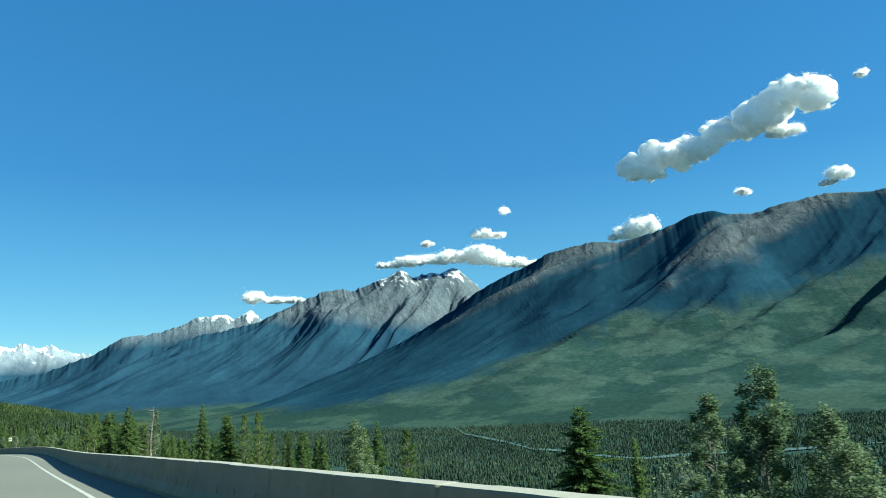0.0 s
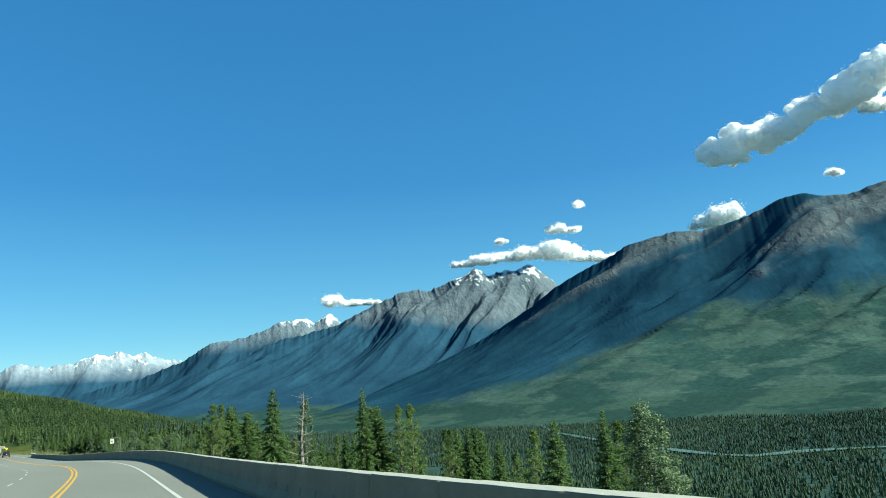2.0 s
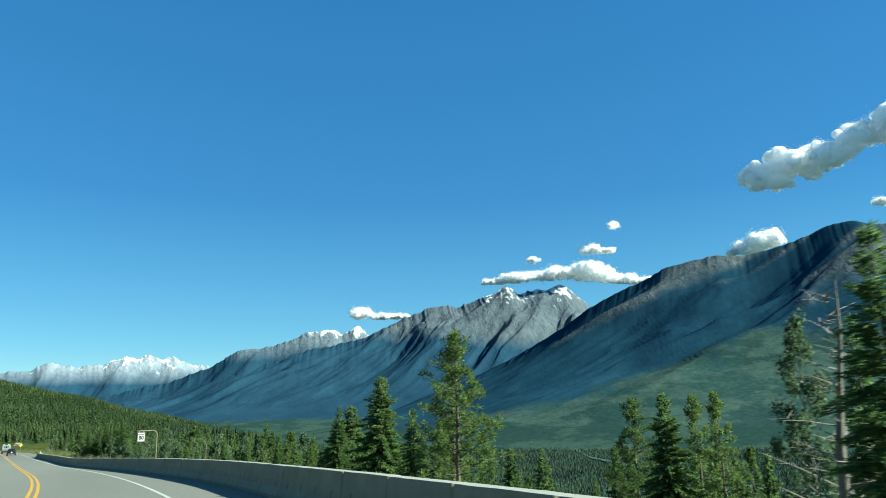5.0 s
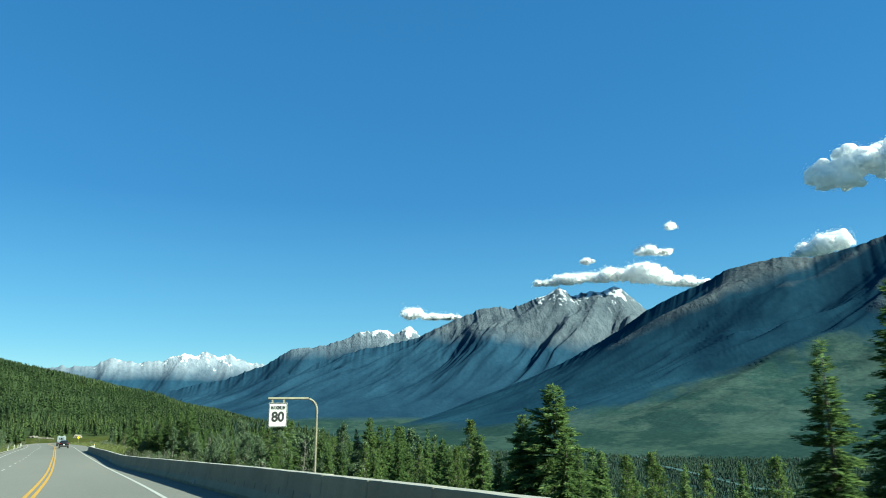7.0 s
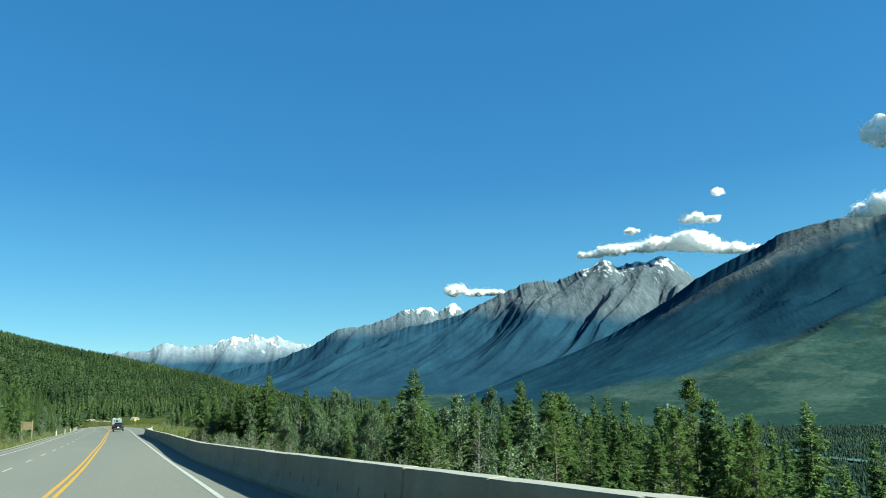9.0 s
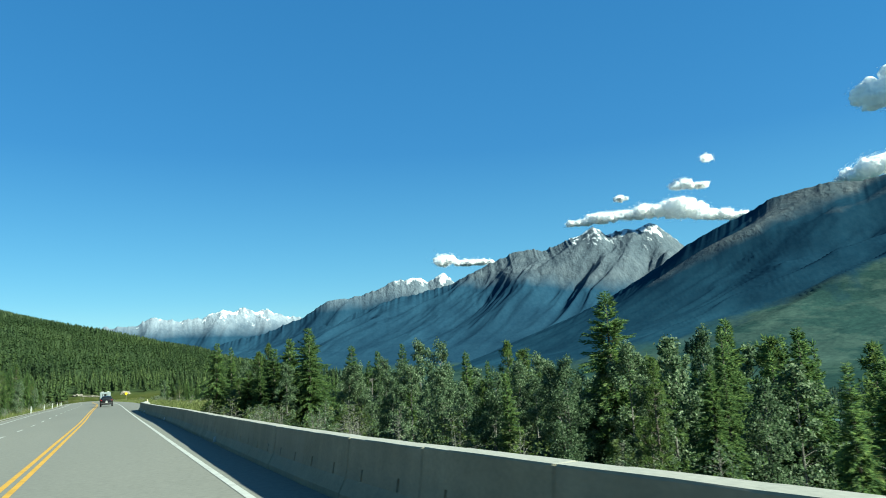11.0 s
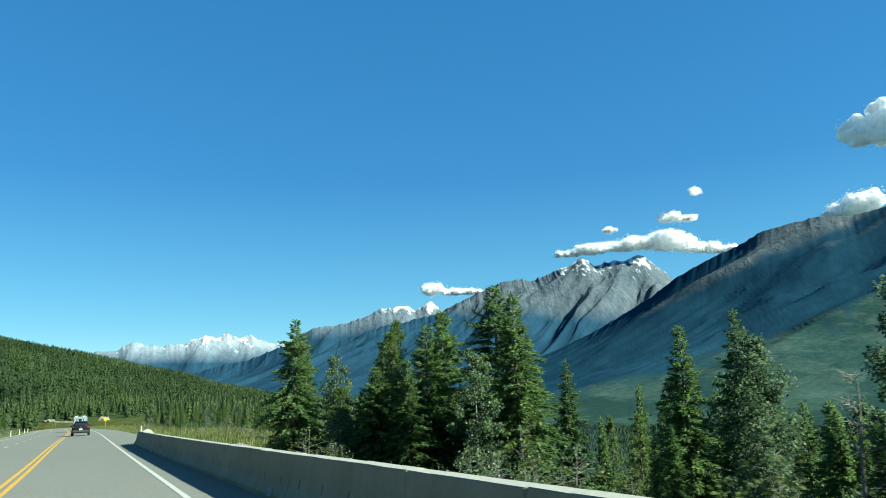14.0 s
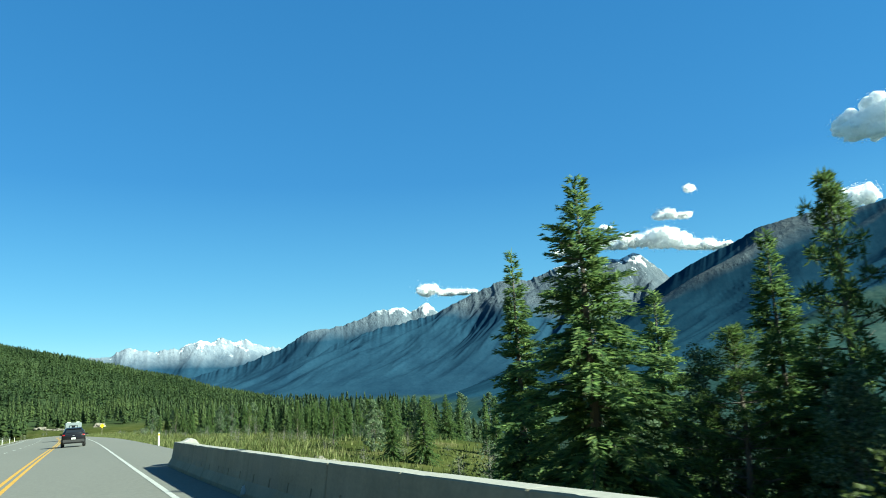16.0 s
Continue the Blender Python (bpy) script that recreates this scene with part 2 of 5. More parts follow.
LEAVES_SHRUB = foliage("shrub_leaves", (0.027, 0.044, 0.013), (0.059, 0.083, 0.022), (0.098, 0.122, 0.044))
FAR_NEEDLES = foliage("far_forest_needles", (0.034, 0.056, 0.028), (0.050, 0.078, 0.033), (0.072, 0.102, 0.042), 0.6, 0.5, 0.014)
# valley conifers: distance haze put into paler, bluer needle tones
HAZY_VALLEY_NEEDLES = foliage("hazy_valley_needles", (0.080, 0.120, 0.104), (0.090, 0.135, 0.114), (0.104, 0.152, 0.122), 0.6, 0.70, 0.006)
DRY_GRASS = foliage("dry_grass_blades", (0.050, 0.068, 0.020), (0.092, 0.115, 0.038), (0.165, 0.168, 0.075))
BARK_SPRUCE = bark("spruce_bark", (0.056, 0.048, 0.040), (0.152, 0.132, 0.112))
BARK_POPLAR = bark("poplar_bark", (0.080, 0.080, 0.068), (0.208, 0.200, 0.176))
BARK_DEAD = bark("dead_wood", (0.096, 0.086, 0.077), (0.202, 0.187, 0.168))
STONE = plain("pale_stone", (0.156, 0.144, 0.118), 0.9, 0, 0.25, 2.5, 0.15)
STEEL = plain("galvanised_steel", (0.19, 0.175, 0.125), 0.6, 0.4, 0.18, 9)
SIGN_WHITE = plain("sign_white", (0.43, 0.44, 0.42), 0.4, 0, 0.05, 5)
BLACK = plain("black_print", (0.012, 0.012, 0.012), 0.5)
SIGN_YELLOW = plain("sign_yellow", (0.640, 0.368, 0.008), 0.4)
SIGN_WOOD = plain("brown_board", (0.114, 0.092, 0.048), 0.8, 0, 0.2, 4)
CAR_BLACK = plain("black_car_paint", (0.008, 0.008, 0.009), 0.22, 0.0, 0.1, 3, 0.35)
CAR_TRIM = plain("dark_plastic", (0.02, 0.02, 0.021), 0.6)
GLASS_DARK = plain("tinted_glass", (0.012, 0.014, 0.016), 0.06, 0, 0.05, 3, 0.7)
TAIL_RED = plain("red_lamp_plastic", (0.26, 0.010, 0.010), 0.2, 0, 0.05, 5, 0.6)
RUBBER = plain("tyre_rubber", (0.015, 0.015, 0.015), 0.85)
ALLOY = plain("wheel_alloy", (0.35, 0.35, 0.36), 0.35, 0.8)
CAMPER_WHITE = plain("camper_white", (0.150, 0.175, 0.185), 0.45, 0, 0.07, 1.5)
WATER = Nodes("river_water", 0.12, 0, 0.5).colour((0.10, 0.16, 0.17))
CLOUD = cloud_mat()


# ---- small mesh tools ----
def grid_object(name, P, material, smooth=True):
    """A sheet from an array of places, rows by columns."""
    r, c = P.shape[:2]
    i = np.arange(r * c).reshape(r, c)
    f = np.stack([i[:-1, :-1], i[:-1, 1:], i[1:, 1:], i[1:, :-1]], -1).reshape(-1, 4)
    me = bpy.data.meshes.new(name)
    me.vertices.add(r * c)
    me.vertices.foreach_set("co", P.reshape(-1).astype(np.float32))
    me.loops.add(f.size)
    me.loops.foreach_set("vertex_index", f.reshape(-1).astype(np.int32))
    me.polygons.add(len(f))
    me.polygons.foreach_set("loop_start", np.arange(0, f.size, 4, dtype=np.int32))
    me.polygons.foreach_set("use_smooth", np.full(len(f), smooth))
    me.materials.append(material)
    me.update(calc_edges=True)
    me.validate()
    return new(name, me)


def part(name, bm, material, parent, label=""):
    me = bpy.data.meshes.new(name)
    bm.to_mesh(me)
    bm.free()
    me.materials.append(material)
    ob = new(name, me)
    ob.parent = parent
    return tagged(ob, label)


def box(bm, cx, cy, cz, sx, sy, sz, bevel=0.0):
    """Adds a box to bm, its middle and its sizes given."""
    geo = bmesh.ops.create_cube(bm, size=1.0)
    bmesh.ops.scale(bm, vec=(sx, sy, sz), verts=geo["verts"])
    bmesh.ops.translate(bm, vec=(cx, cy, cz), verts=geo["verts"])
    if bevel:
        edges = list({e for v in geo["verts"] for e in v.link_edges})
        bmesh.ops.bevel(bm, geom=edges, offset=bevel, segments=2, affect="EDGES")
    return bm


def tube(bm, pts, radii, sides=8):
    """Adds a round rod along pts."""
    rings = []
    for k, p in enumerate(pts):
        a = Vector(pts[max(k - 1, 0)])
        b = Vector(pts[min(k + 1, len(pts) - 1)])
        d = (b - a).normalized()
        u = d.cross(Vector((0.31, 0.87, 0.37))).normalized()
        w = d.cross(u)
        rings.append([bm.verts.new(Vector(p) + radii[k] * (math.cos(q) * u + math.sin(q) * w))
                      for q in (2 * math.pi * s / sides for s in range(sides))])
    for r0, r1 in zip(rings, rings[1:]):
        for s in range(sides):
            bm.faces.new((r0[s], r0[(s + 1) % sides], r1[(s + 1) % sides], r1[s]))
    bm.faces.new(rings[0][::-1])
    bm.faces.new(rings[-1])
    return bm


def smoothstep(a, b, x):
    t = np.clip((np.asarray(x, float) - a) / (b - a), 0, 1)
    return t * t * (3 - 2 * t)


def value_noise(x, y, seed=0):
    """Smooth noise in 0..1 over arrays."""
    xi, yi = np.floor(x), np.floor(y)
    fx, fy = x - xi, y - yi
    fx, fy = fx * fx * (3 - 2 * fx), fy * fy * (3 - 2 * fy)

    def h(a, b):
        v = np.sin(a * 127.1 + b * 311.7 + seed * 74.7) * 43758.5453
        return v - np.floor(v)
    return (h(xi, yi) * (1 - fx) + h(xi + 1, yi) * fx) * (1 - fy) + (h(xi, yi + 1) * (1 - fx) + h(xi + 1, yi + 1) * fx) * fy


def fbm(x, y, octaves=5, seed=0, ridged=False, gain=0.5):
    out, amp, tot = 0.0, 1.0, 0.0
    for k in range(octaves):
        v = value_noise(x * 2 ** k, y * 2 ** k, seed + k * 13)
        if ridged:
            v = 1 - np.abs(2 * v - 1)
        out, tot = out + amp * v, tot + amp
        amp *= gain
    return out / tot


# ---- the line of the road ----
# heading (degrees to the left of +y) and grade, every 25 m along the drive
HEADING = [-10.23, -9.272, -8.529, -9.077, -8.618, -4.226, -1.288, -0.5049, 0, -0.1417, 0.3164, 0.003, 0.0139, 0.3828,
           0.9121, 1.442, 1.971, 2.501, -4, -22, -44, -60, -70, -75, -75, -75]
GRADE = [-0.04418, -0.04518, -0.0539, -0.05235, -0.04214, -0.04536, -0.05009, -0.05054, -0.0364, -0.03962, -0.03111,
         -0.03308, -0.03592, -0.03651, -0.03645, -0.03641, -0.03639, -0.03638, -0.03, -0.02, -0.02, -0.02, -0.02, -0.02, -0.02, -0.02]
BARRIER_OFFSET = [3.265, 3.28, 3.364, 3.852, 4.211, 3.522, 2.935, 3.23, 3.03, 3.082, 3.138]
CROSSFALL, EDGE_LINE, CENTRE_LINE, LANE_LINE, LEFT_LINE, LEFT_EDGE = 0.0125, 1.846, -1.816, -5.1, -8.35, -9.3
S0 = -25
S = np.arange(S0, 620, 1.0)
knots = np.arange(len(HEADING)) * 25.0 + S0
kernel = np.ones(25) / 25
psi = np.convolve(np.pad(np.radians(np.interp(S, knots, HEADING)), 12, mode="edge"), kernel, "valid")
grade = np.convolve(np.pad(np.interp(S, knots, GRADE), 12, mode="edge"), kernel, "valid")
RX = np.concatenate([[0], np.cumsum(-np.sin(psi))[:-1]])
RY = np.concatenate([[0], np.cumsum(np.cos(psi))[:-1]])
RZ = np.concatenate([[0], np.cumsum(grade)[:-1]])
RX, RY, RZ = RX - RX[-S0], RY - RY[-S0], RZ - RZ[-S0]
# the road goes on straight behind the start
back = np.arange(-300, S0, 5.0)
S = np.concatenate([back, S])
RX = np.concatenate([RX[0] + (back - S0) * -math.sin(psi[0]), RX])
RY = np.concatenate([RY[0] + (back - S0) * math.cos(psi[0]), RY])
RZ = np.concatenate([RZ[0] + (back - S0) * grade[0], RZ])
psi = np.concatenate([np.full(len(back), psi[0]), psi])


def on_road(s, lat, up=0.0):
    """The place at s along the drive, lat metres to its right, up metres over the road."""
    s, lat = np.asarray(s, float), np.asarray(lat, float)
    a = np.interp(s, S, psi)
    return np.stack([np.interp(s, S, RX) + lat * np.cos(a), np.interp(s, S, RY) + lat * np.sin(a),
                     np.interp(s, S, RZ) + up + CROSSFALL * np.clip(lat, -10, 6)], -1)


def barrier_lat(s):
    return np.interp(s, np.linspace(-25, 290, 11), BARRIER_OFFSET)


def right_edge(s):
    """Where the paving ends on the right: past the barrier it widens for a lay-by."""
    s = np.asarray(s, float)
    return np.where(s < 236, barrier_lat(s) + 0.35, 3.5 + 1.3 * smoothstep(236, 247, s) * (1 - smoothstep(300, 390, s)))


CS, CX, CY, CP = S[::3], RX[::3], RY[::3], psi[::3]


def road_coords(x, y):
    """s, lat and the road's height for arrays of places."""
    x, y = np.asarray(x, float), np.asarray(y, float)
    flat = np.stack([x.ravel(), y.ravel()], -1)
    best = np.empty(len(flat), int)
    for k in range(0, len(flat), 4000):
        d = (flat[k:k + 4000, None, 0] - CX) ** 2 + (flat[k:k + 4000, None, 1] - CY) ** 2
        best[k:k + 4000] = d.argmin(1)
    dx, dy = flat[:, 0] - CX[best], flat[:, 1] - CY[best]
    a = CP[best]
    along = -dx * np.sin(a) + dy * np.cos(a)
    lat = dx * np.cos(a) + dy * np.sin(a)
    s = CS[best] + np.clip(along, -3, 3)
    z = np.interp(s, S, RZ)
    far = np.hypot(dx, dy)
    lat = np.where(np.abs(along) > 8, np.sign(lat) * far, lat)
    return s.reshape(x.shape), lat.reshape(x.shape), z.reshape(x.shape)


EYE = np.array([15.7, 128.9, -4.8])      # middle of the drive
VALLEY = -105.0


ORDER = S < 432


def terrain(x, y):
    """Height of the land."""
    x, y = np.asarray(x, float), np.asarray(y, float)
    line = np.interp(y, RY[ORDER], RX[ORDER])
    s = np.interp(y, RY[ORDER], S[ORDER])
    zr = np.interp(y, RY[ORDER], RZ[ORDER])
    lat = (x - line) * np.cos(np.interp(y, RY[ORDER], psi[ORDER]))
    d = np.maximum(lat - (barrier_lat(np.clip(s, -25, 290)) + 0.4), 0)
    steep = np.where(d < 40, 0.20 * d + 0.0027 * d * d, 12.3 + 0.42 * (d - 40))
    gentle = 0.04 * d + 0.004 * np.maximum(d - 14, 0) ** 2
    gentle = np.where(d > 60, 0.04 * 60 + 0.004 * 46 ** 2 + 0.4 * (d - 60), gentle)
    flat = 0.02 * d + 0.3 * np.maximum(d - 90, 0)
    k, k2 = smoothstep(222, 262, s), smoothstep(360, 432, y)
    bumps = 0.7 * (fbm(x * 0.08, y * 0.08, 3, 5) - 0.5)
    drop = (steep * (1 - k) + gentle * k) * (1 - k2) + flat * k2
    right = np.maximum(zr - 0.12 - drop + bumps * smoothstep(1, 8, d), VALLEY)
    e = np.maximum(-(lat - LEFT_EDGE), 0)
    left = zr - 0.12 - 0.5 * smoothstep(0.5, 3, e) + 0.14 * np.clip(e - 6, 0, 60) + bumps * smoothstep(2, 9, e)
    near = np.where(lat > 0, right, left)
    under = (lat > LEFT_EDGE + 0.3) & (lat < right_edge(s) - 0.2)
    near = np.where(under, zr - 0.45, near)
    # the wooded hill ahead, in turns round the middle of the drive
    az = np.degrees(np.arctan2(x - EYE[0], y - EYE[1]))
    r = np.hypot(x - EYE[0], y - EYE[1])
    el = np.interp(az, [-90, -40, -20, -8, -4, 0, 3.4, 6.2, 8.3, 10.3, 15.8, 20, 26, 40],
                   [9, 9, 6.5, 4.3, 3.3, 2.4, 1.55, 1.06, 0.36, 0.0, -1.3, -2.5, -4.4, -4.9])
    top = np.maximum(EYE[2] + 1150 * np.tan(np.radians(el)) - 9, VALLEY)
    up = smoothstep(250, 1150, r) ** 1.15
    hill = (-17 * (1 - up) + top * up)
    hill = hill + (VALLEY - hill) * smoothstep(1250, 2300, r)
    hill = hill + 14 * (fbm(x * 0.006, y * 0.006, 4, 9) - 0.5) * smoothstep(300, 600, r) * (1 - smoothstep(1000, 1200, r))
    to_right = smoothstep(12, 26, az)
    wide = hill * (1 - to_right) + right * to_right
    w = np.maximum(smoothstep(24, 110, np.abs(lat)), smoothstep(430, 560, y))
    w = np.where((lat > 0) & (az > 26), 0, w)
    return near * (1 - w) + wide * w + 6 * (fbm(x * 0.004, y * 0.004, 3, 2) - 0.5) * smoothstep(250, 700, r)


def height(x, y):
    return float(terrain(np.array([x]), np.array([y]))[0])


# ---- ground, road, lines ----
def spread(lo, hi, fine, a, b, grow):
    """Coordinates that are fine between a and b and widen outwards."""
    mid = list(np.arange(a, b + fine, fine))
    st, v = fine, mid[-1]
    while v < hi:
        st *= grow
        v += st
        mid.append(v)
    st, v, low = fine, mid[0], []
    while v > lo:
        st *= grow
        v -= st
        low.append(v)
    return np.array(low[::-1] + mid)


gx = spread(-3500, 5600, 1.3, -25, 62, 1.07)
gy = spread(-900, 5600, 2.6, -35, 300, 1.06)
GX, GY = np.meshgrid(gx, gy)
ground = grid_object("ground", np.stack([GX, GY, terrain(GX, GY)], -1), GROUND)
tagged(ground, "grassy and wooded mountain land falling to a valley", "ground", kind="structure")


def strip(name, material, s, left, right, up, label, thick=0.0):
    """A band along the road between two offsets."""
    s = np.asarray(s, float)
    cols = np.linspace(0, 1, 9 if thick else 2)
    L, R = left(s) if callable(left) else np.full_like(s, left), right(s) if callable(right) else np.full_like(s, right)
    P = np.stack([on_road(s, L + (R - L) * c, up) for c in cols], 1)
    if thick:
        lo, hi = P[:, :1].copy(), P[:, -1:].copy()
        lo[..., 2] -= thick
        hi[..., 2] -= thick
        P = np.concatenate([lo, P, hi], 1)
    return tagged(grid_object(name, P, material, smooth=False), label, kind="structure")


along = np.arange(-150, 545, 2.0)
strip("road", ASPHALT, along, LEFT_EDGE, right_edge, 0.0, "grey worn asphalt three-lane highway", 0.5)
strip("road_shoulder", GRAVEL, along, LEFT_EDGE - 1.3, LEFT_EDGE + 0.05, -0.03, "narrow gravel verge beside the asphalt", 0.5)
strip("edge_line", WHITE_PAINT, along, EDGE_LINE - 0.06, EDGE_LINE + 0.06, 0.006, "solid white edge line")
strip("left_edge_line", WHITE_PAINT, along, LEFT_LINE - 0.07, LEFT_LINE + 0.07, 0.006, "solid white edge line")
strip("centre_line", YELLOW_PAINT, along, CENTRE_LINE - 0.19, CENTRE_LINE - 0.06, 0.006, "double solid yellow centre line")
strip("centre_line_inner", YELLOW_PAINT, along, CENTRE_LINE + 0.06, CENTRE_LINE + 0.19, 0.006, "double solid yellow centre line")
for s in np.arange(-21, 420, 9.0):
    strip("lane_dash", WHITE_PAINT, [s, s + 1.5, s + 3.2], LANE_LINE - 0.06, LANE_LINE + 0.06, 0.006, "white lane dash on asphalt")

# ---- concrete barrier ----
BLOCK = 2.42


def barrier_mesh(seed):
    """One precast block with two drain slots, a lifting notch at each end and chipped upper edges."""
    rnd = random.Random(seed)
    prof = [(-0.30, -0.12), (-0.30, 0.09), (-0.195, 0.28), (-0.165, 0.43), (-0.120, 0.785), (-0.105, 0.80), (0.105, 0.80), (0.120, 0.785),
            (0.19, 0.30), (0.30, 0.09), (0.30, -0.12)]
    half = BLOCK / 2 - 0.002
    slots = [(-0.635, -0.585), (0.585, 0.635)]
    ys = sorted([-half, -half + 0.012, half - 0.012, half] + [v for a in slots for v in a] + [0.0])
    verts, faces, index = [], [], {}
    for j, yy in enumerate(ys):
        shy = 0.05 if abs(abs(yy) - half) < 1e-6 else 0.0
        for i, (x, z) in enumerate(prof):
            chip = rnd.uniform(-0.004, 0.002) if 3 < i < 8 else 0.0
            index[i, j] = len(verts)
            verts.append((x * (1 - shy * 1.5) + chip * 0.5, yy, z - (shy * 0.12 if i in (4, 5, 6, 7) else 0) + chip))
    for j in range(len(ys) - 1):
        for i in range(len(prof) - 1):
            q = (index[i, j], index[i, j + 1], index[i + 1, j + 1], index[i + 1, j])
            if i == 2 and any(abs(ys[j] - a) < 1e-6 for a, _ in slots):
                k = len(verts)
                for v in q:
                    x, y, z = verts[v]
                    verts.append((x + 0.29, y, z))
                for a in range(4):
                    b = (a + 1) % 4
                    faces.append((q[a], q[b], k + b, k + a))
                faces.append((k, k + 1, k + 2, k + 3))
            else:
                faces.append(q)
    faces.append([index[i, 0] for i in range(len(prof))])
    faces.append([index[i, len(ys) - 1] for i in range(len(prof))][::-1])
    me = bpy.data.meshes.new("barrier_block")
    me.from_pydata(verts, [], faces)
    me.materials.append(CONCRETE)
    return me


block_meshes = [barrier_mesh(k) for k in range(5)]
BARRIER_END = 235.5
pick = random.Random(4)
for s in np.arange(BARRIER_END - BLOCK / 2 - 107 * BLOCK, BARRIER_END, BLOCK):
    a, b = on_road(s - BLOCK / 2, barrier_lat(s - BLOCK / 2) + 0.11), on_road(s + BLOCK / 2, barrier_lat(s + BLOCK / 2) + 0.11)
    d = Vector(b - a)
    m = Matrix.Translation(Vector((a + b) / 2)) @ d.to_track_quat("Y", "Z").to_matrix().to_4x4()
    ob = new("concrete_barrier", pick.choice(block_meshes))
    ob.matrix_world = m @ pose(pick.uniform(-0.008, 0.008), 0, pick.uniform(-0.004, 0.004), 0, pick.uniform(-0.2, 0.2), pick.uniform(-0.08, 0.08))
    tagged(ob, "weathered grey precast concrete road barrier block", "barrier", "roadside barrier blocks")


def barrier_terminal():
    """A broken block set at an angle behind the barrier's end."""
    bm = bmesh.new()
    rows = []
    for y, h, w in ((0, 0.74, 0.12), (0.3, 0.80, 0.10), (0.6, 0.88, 0.10), (0.9, 0.82, 0.10), (1.15, 0.66, 0.10)):
        rows.append([bm.verts.new(p) for p in ((-0.30, y, -0.2), (-0.30, y, 0.09), (-0.19, y, 0.30), (-w, y, h - 0.03), (-w + 0.03, y, h), (w - 0.03, y, h),
                                               (w, y, h - 0.03), (0.19, y, 0.30), (0.30, y, 0.09), (0.30, y, -0.2))])
    for r0, r1 in zip(rows, rows[1:]):
        for i in range(9):
            bm.faces.new((r0[i], r1[i], r1[i + 1], r0[i + 1]))
    bm.faces.new(rows[0])
    bm.faces.new(rows[-1][::-1])
    bmesh.ops.recalc_face_normals(bm, faces=bm.faces)
    me = bpy.data.meshes.new("barrier_terminal")
    bm.to_mesh(me)
    bm.free()
    me.materials.append(plain("whitened_concrete", (0.17, 0.17, 0.155), 0.85, 0, 0.15, 5))
    return me


end_at = on_road(BARRIER_END + 0.25, barrier_lat(BARRIER_END) + 0.18)
terminal = new("concrete_barrier_end", barrier_terminal())
terminal.matrix_world = Matrix.Translation(end_at) @ pose(0, 0, 0, -1.8, 0, -40)
tagged(terminal, "pale broken end block set across behind the barrier", "barrier")

for s in (42.0, 87.0, 131.0, 176.0, 200.0, 223.0):
    bm = bmesh.new()
    v = [bm.verts.new(p) for p in ((-0.06, 0, 0), (0.06, 0, 0), (0.03, 0, 0.17), (-0.02, 0.012, 0.15), (-0.06, 0.02, 0), (0.06, 0.02, 0), (0.03, 0.02, 0.17))]
    bm.faces.new(v[:4])
    bm.faces.new((v[4], v[6], v[5]))
    bm.faces.new((v[0], v[4], v[5], v[1]))
    bm.faces.new((v[1], v[5], v[6], v[2]))
    me = bpy.data.meshes.new("barrier_reflector")
    bm.to_mesh(me)
    bm.free()
    me.materials.append(SIGN_WHITE)
    ob = new("barrier_reflector", me)
    ob.matrix_world = Matrix.Translation(on_road(s, barrier_lat(s) - 0.215, 0.075))
    tagged(ob, "small white reflector plate at the foot of the barrier", "reflector", "barrier reflectors")


# ---- mountains ----
def flow_cut(Z, across, outward, power, steps, mask):
    """Lets running water cut gullies into a slope: Z by rows outward and columns across, cell sizes in metres."""
    rows, cols = Z.shape
    index = np.arange(rows * cols).reshape(rows, cols)
    area = across * outward
    for _ in range(steps):
        pad = np.pad(Z, 1, mode="edge")
        drop, to, dist = np.full(Z.shape, 1e-6), index.copy(), np.full(Z.shape, 1.0)
        for i in (-1, 0, 1):
            for j in (-1, 0, 1):
                if i == 0 and j == 0:
                    continue
                gap = math.hypot(i * outward, j * across)
                fall = (Z - pad[1 + i:1 + i + rows, 1 + j:1 + j + cols]) / gap
                near = np.clip(np.arange(rows) + i, 0, rows - 1)[:, None] * cols + np.clip(np.arange(cols) + j, 0, cols - 1)[None, :]
                better = fall > drop
                drop, to, dist = np.where(better, fall, drop), np.where(better, near, to), np.where(better, gap, dist)
        order = np.argsort(Z, axis=None).tolist()
        target, water = to.ravel().tolist(), [area] * (rows * cols)
        for c in reversed(order):
            t = target[c]
            if t != c:
                water[t] += water[c]
        cut = (power * np.sqrt(np.array(water)) / dist.ravel() * mask.ravel()).tolist()
        z = Z.ravel().tolist()
        for c in order:
            t = target[c]
            if t != c:
                z[c] = (z[c] + cut[c] * z[t]) / (1 + cut[c])
        Z = np.array(z).reshape(rows, cols)
        pad = np.pad(Z, 1, mode="edge")
        Z = Z + 0.15 * (pad[:-2, 1:-1] + pad[2:, 1:-1] + pad[1:-1, :-2] + pad[1:-1, 2:] - 4 * Z)
    return Z


def soften(v, width):
    bell = np.hanning(width + 2)[1:-1]
    return np.convolve(np.pad(v, width // 2, mode="edge"), bell / bell.sum(), "valid")


